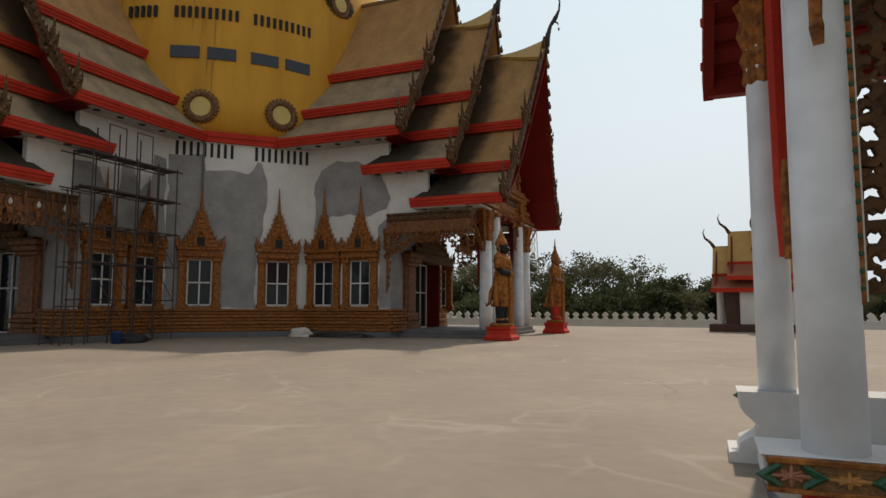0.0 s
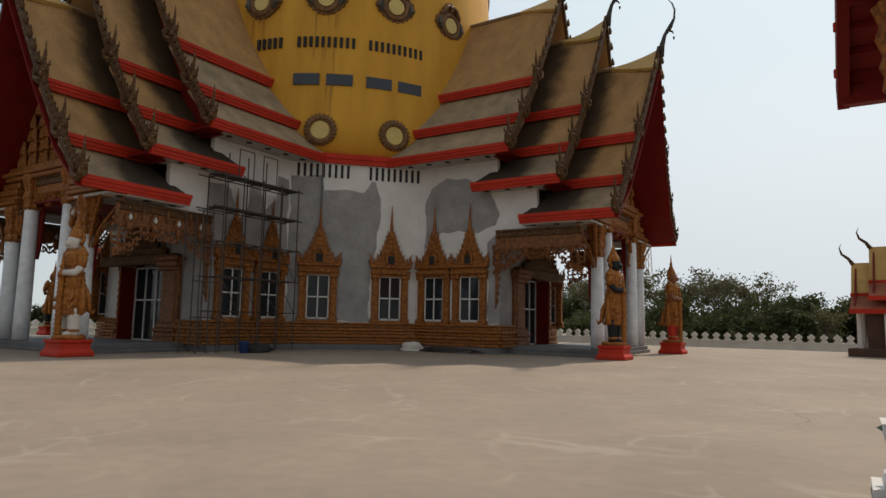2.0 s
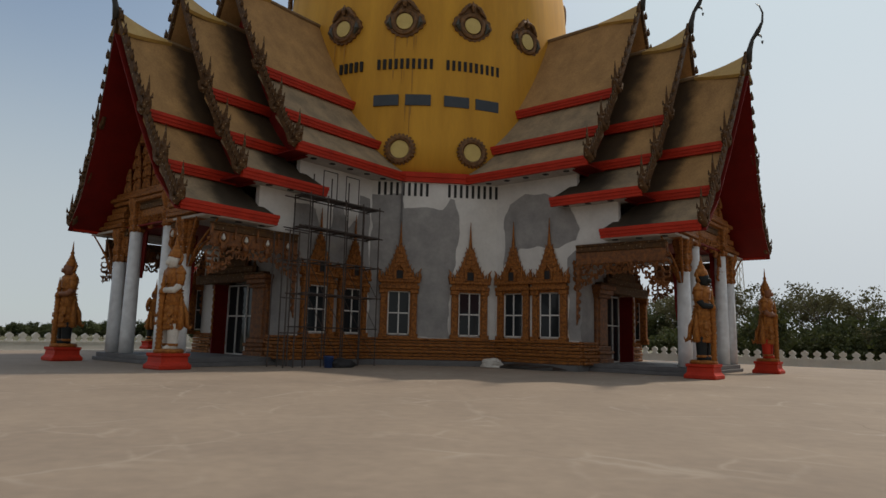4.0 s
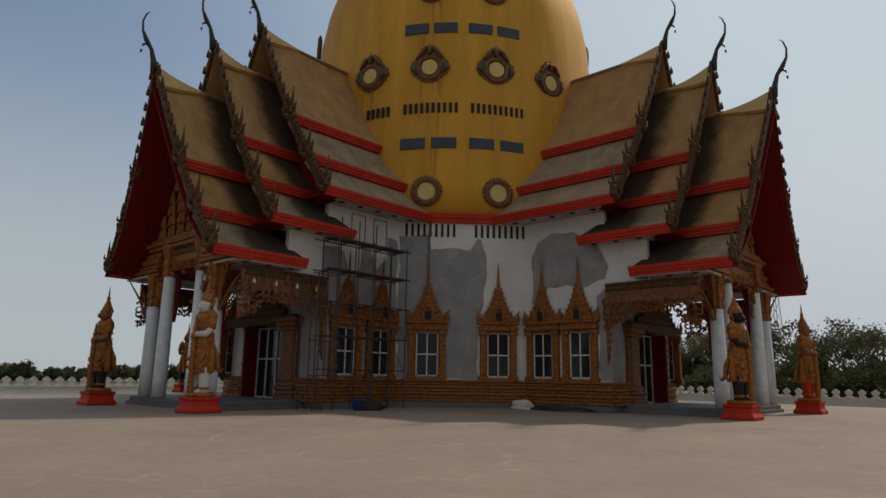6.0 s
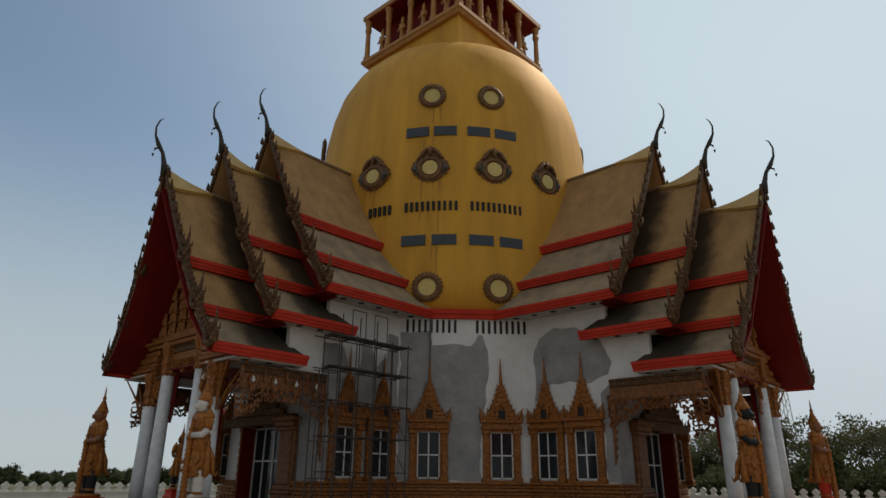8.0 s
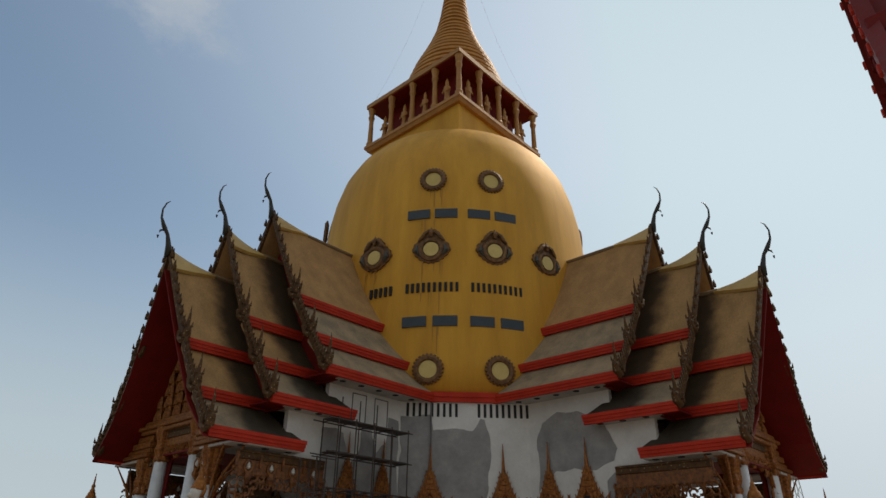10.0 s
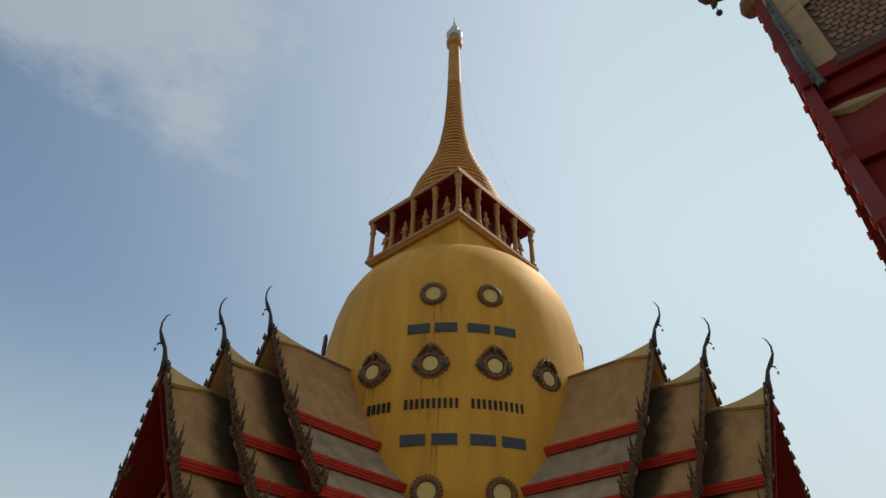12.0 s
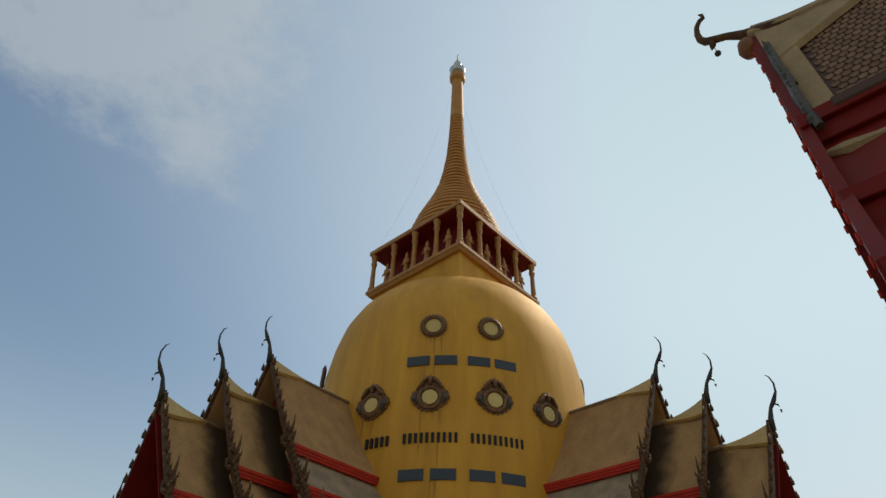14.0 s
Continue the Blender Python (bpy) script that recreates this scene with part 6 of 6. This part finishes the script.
# ---- trees beyond the balustrade ----
def tree_mesh(seed, h, spread, leaves, leaf_size, open_crown):
    rng = random.Random(seed)
    wood = bmesh.new()
    crown = bmesh.new()
    top = Vector((rng.uniform(-0.3, 0.3), rng.uniform(-0.3, 0.3), h * 0.62))
    tube(wood, [(0, 0, 0), (top.x * 0.4, top.y * 0.4, h * 0.25), top], [h * 0.022, h * 0.018, h * 0.009], 7)
    tips = []
    for i in range(9):
        a = rng.uniform(0, 6.28)
        z0 = rng.uniform(0.2, 0.6) * h
        start = Vector((0, 0, 0)).lerp(top, z0 / (h * 0.62))
        start.z = z0
        r = spread * rng.uniform(0.5, 1.0)
        tip = start + Vector((r * math.cos(a), r * math.sin(a), rng.uniform(0.12, 0.4) * h))
        mid = start.lerp(tip, 0.5) + Vector((0, 0, -0.04 * h))
        tube(wood, [start, mid, tip], [h * 0.009, h * 0.006, h * 0.002], 5)
        tips += [tip, mid.lerp(tip, 0.6)]
        for k in range(2):
            t2 = tip + Vector((rng.uniform(-1, 1), rng.uniform(-1, 1), rng.uniform(-0.2, 0.8))) * spread * 0.4
            tube(wood, [mid.lerp(tip, 0.6), t2], [h * 0.004, h * 0.0015], 4)
            tips.append(t2)
    tips.append(top + Vector((0, 0, h * 0.25)))
    per = leaves // len(tips)
    for tip in tips:
        size = spread * rng.uniform(0.22, 0.42)
        for k in range(per):
            d = Vector((rng.gauss(0, 1), rng.gauss(0, 1), rng.gauss(0, 0.7)))
            p = tip + d * size * (0.55 if not open_crown else 0.7)
            n = Vector((rng.uniform(-1, 1), rng.uniform(-1, 1), rng.uniform(-0.3, 1))).normalized()
            e = n.orthogonal().normalized()
            f = n.cross(e)
            w = leaf_size * rng.uniform(0.6, 1.3)
            crown.faces.new([crown.verts.new(p + e * w), crown.verts.new(p + f * w * 0.55), crown.verts.new(p - e * w), crown.verts.new(p - f * w * 0.55)])
    return wood, crown


# olive leaf colour is paled to stand in for distant haze
M_LEAF2 = material("haze-paled olive leaves", (0.16, 0.155, 0.09), (0.1, 0.1, 0.055), 0.7, 0.75, 0, 0.2, 8, vary=0.25)
M_LEAF3 = material("dark green leaves", (0.058, 0.07, 0.036), (0.034, 0.043, 0.022), 0.7, 0.7, 0, 0.2, 8, vary=0.25)
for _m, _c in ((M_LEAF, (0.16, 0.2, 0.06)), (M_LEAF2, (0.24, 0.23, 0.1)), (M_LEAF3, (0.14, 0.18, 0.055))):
    _nt = _m.node_tree
    _out = _nt.nodes["Material Output"]
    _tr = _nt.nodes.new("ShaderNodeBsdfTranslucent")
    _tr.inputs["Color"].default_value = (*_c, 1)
    _mx = _nt.nodes.new("ShaderNodeMixShader")
    _mx.inputs[0].default_value = 0.13
    _nt.links.new(_nt.nodes["Principled BSDF"].outputs[0], _mx.inputs[1])
    _nt.links.new(_tr.outputs[0], _mx.inputs[2])
    _nt.links.new(_mx.outputs[0], _out.inputs["Surface"])
    _nt.nodes["Principled BSDF"].inputs["Specular IOR Level"].default_value = 0.15
KINDS = []
for i, (h, sp, lv, ls, oc, mt, text) in enumerate(((6.6, 3.2, 4200, 0.33, False, M_LEAF3, "dense dark green broadleaf tree beyond the balustrade"), (7.6, 2.8, 3200, 0.25, True, M_LEAF, "airy green tree with gaps in its crown"), (8.0, 2.4, 1300, 0.17, True, M_LEAF2, "thin dry-season tree with sparse olive leaves paled for haze"), (5.4, 3.4, 4200, 0.33, False, M_LEAF, "low spreading green tree beyond the balustrade"))):
    wood, crown = tree_mesh(20 + i, h, sp, lv, ls, oc)
    t = thing("tree", text, "tree", "trees beyond the courtyard", pose(0, 500, -0.8))
    part("trunk", wood, M_BARK, t)
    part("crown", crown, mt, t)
    KINDS.append(t)
rng = random.Random(77)
first = {}


def plant(k, u, v, size):
    m = Matrix.Translation(uv(u, v, -0.8)) @ pose(0, 0, 0, 0, 0, rng.uniform(0, 360)) @ Matrix.Scale(size, 4)
    if k not in first:
        first[k] = True
        KINDS[k].matrix_basis = m
        return
    ob = copy_thing(KINDS[k], m)
    ob.scale = (size, size, size)


for i in range(84):
    u = -14 + i * 1.18 + rng.uniform(-0.6, 0.6)
    depth = rng.choice((38, 41, 45, 50, 56))
    size = rng.uniform(0.5, 0.86) * (0.82 + 0.004 * depth) * (1.0 if u < 42 else 0.85)
    plant(rng.choice((0, 0, 1, 2, 3, 3)), u, depth + rng.uniform(-1, 1), size)
for i in range(16):
    u = -12 + i * 2.2
    plant(rng.choice((1, 2, 2)), u, 62 + rng.uniform(-4, 6), rng.uniform(1.0, 1.3))
# far low trees on the open side
for i in range(130):
    a = radians(97 + i * 0.5 + rng.uniform(-0.5, 0.5))
    r = rng.uniform(105, 150)
    p = Vector((r * math.cos(a), r * math.sin(a), 0))
    u, v = (p.x - p.y) * math.sqrt(0.5), (p.x + p.y) * math.sqrt(0.5)
    plant(rng.choice((0, 3, 3, 0)), u, v, rng.uniform(0.36, 0.6))


# ---- far lattice mast ----
def mast():
    ms = thing("radio_mast", "pale far lattice radio mast above the trees", "mast")
    m = Matrix.Translation((80, 93, -0.8))
    h, w = 27.0, 1.3
    for sx, sy in ((-1, -1), (1, -1), (1, 1), (-1, 1)):
        part("leg", mv(fix(tube(bmesh.new(), [(sx * w, sy * w, 0), (sx * w * 0.35, sy * w * 0.35, h)], 0.09, 4)), m), M_CHALK, ms)
    for i in range(12):
        z0, z1 = h * i / 12, h * (i + 1) / 12
        w0, w1 = w * (1 - 0.65 * i / 12), w * (1 - 0.65 * (i + 1) / 12)
        for (ax, ay), (bx, by) in (((-1, -1), (1, -1)), ((1, -1), (1, 1)), ((1, 1), (-1, 1)), ((-1, 1), (-1, -1))):
            part("lattice_bar", mv(fix(tube(bmesh.new(), [(ax * w0, ay * w0, z0), (bx * w1, by * w1, z1)], 0.06, 4)), m), M_CHALK, ms)


mast()
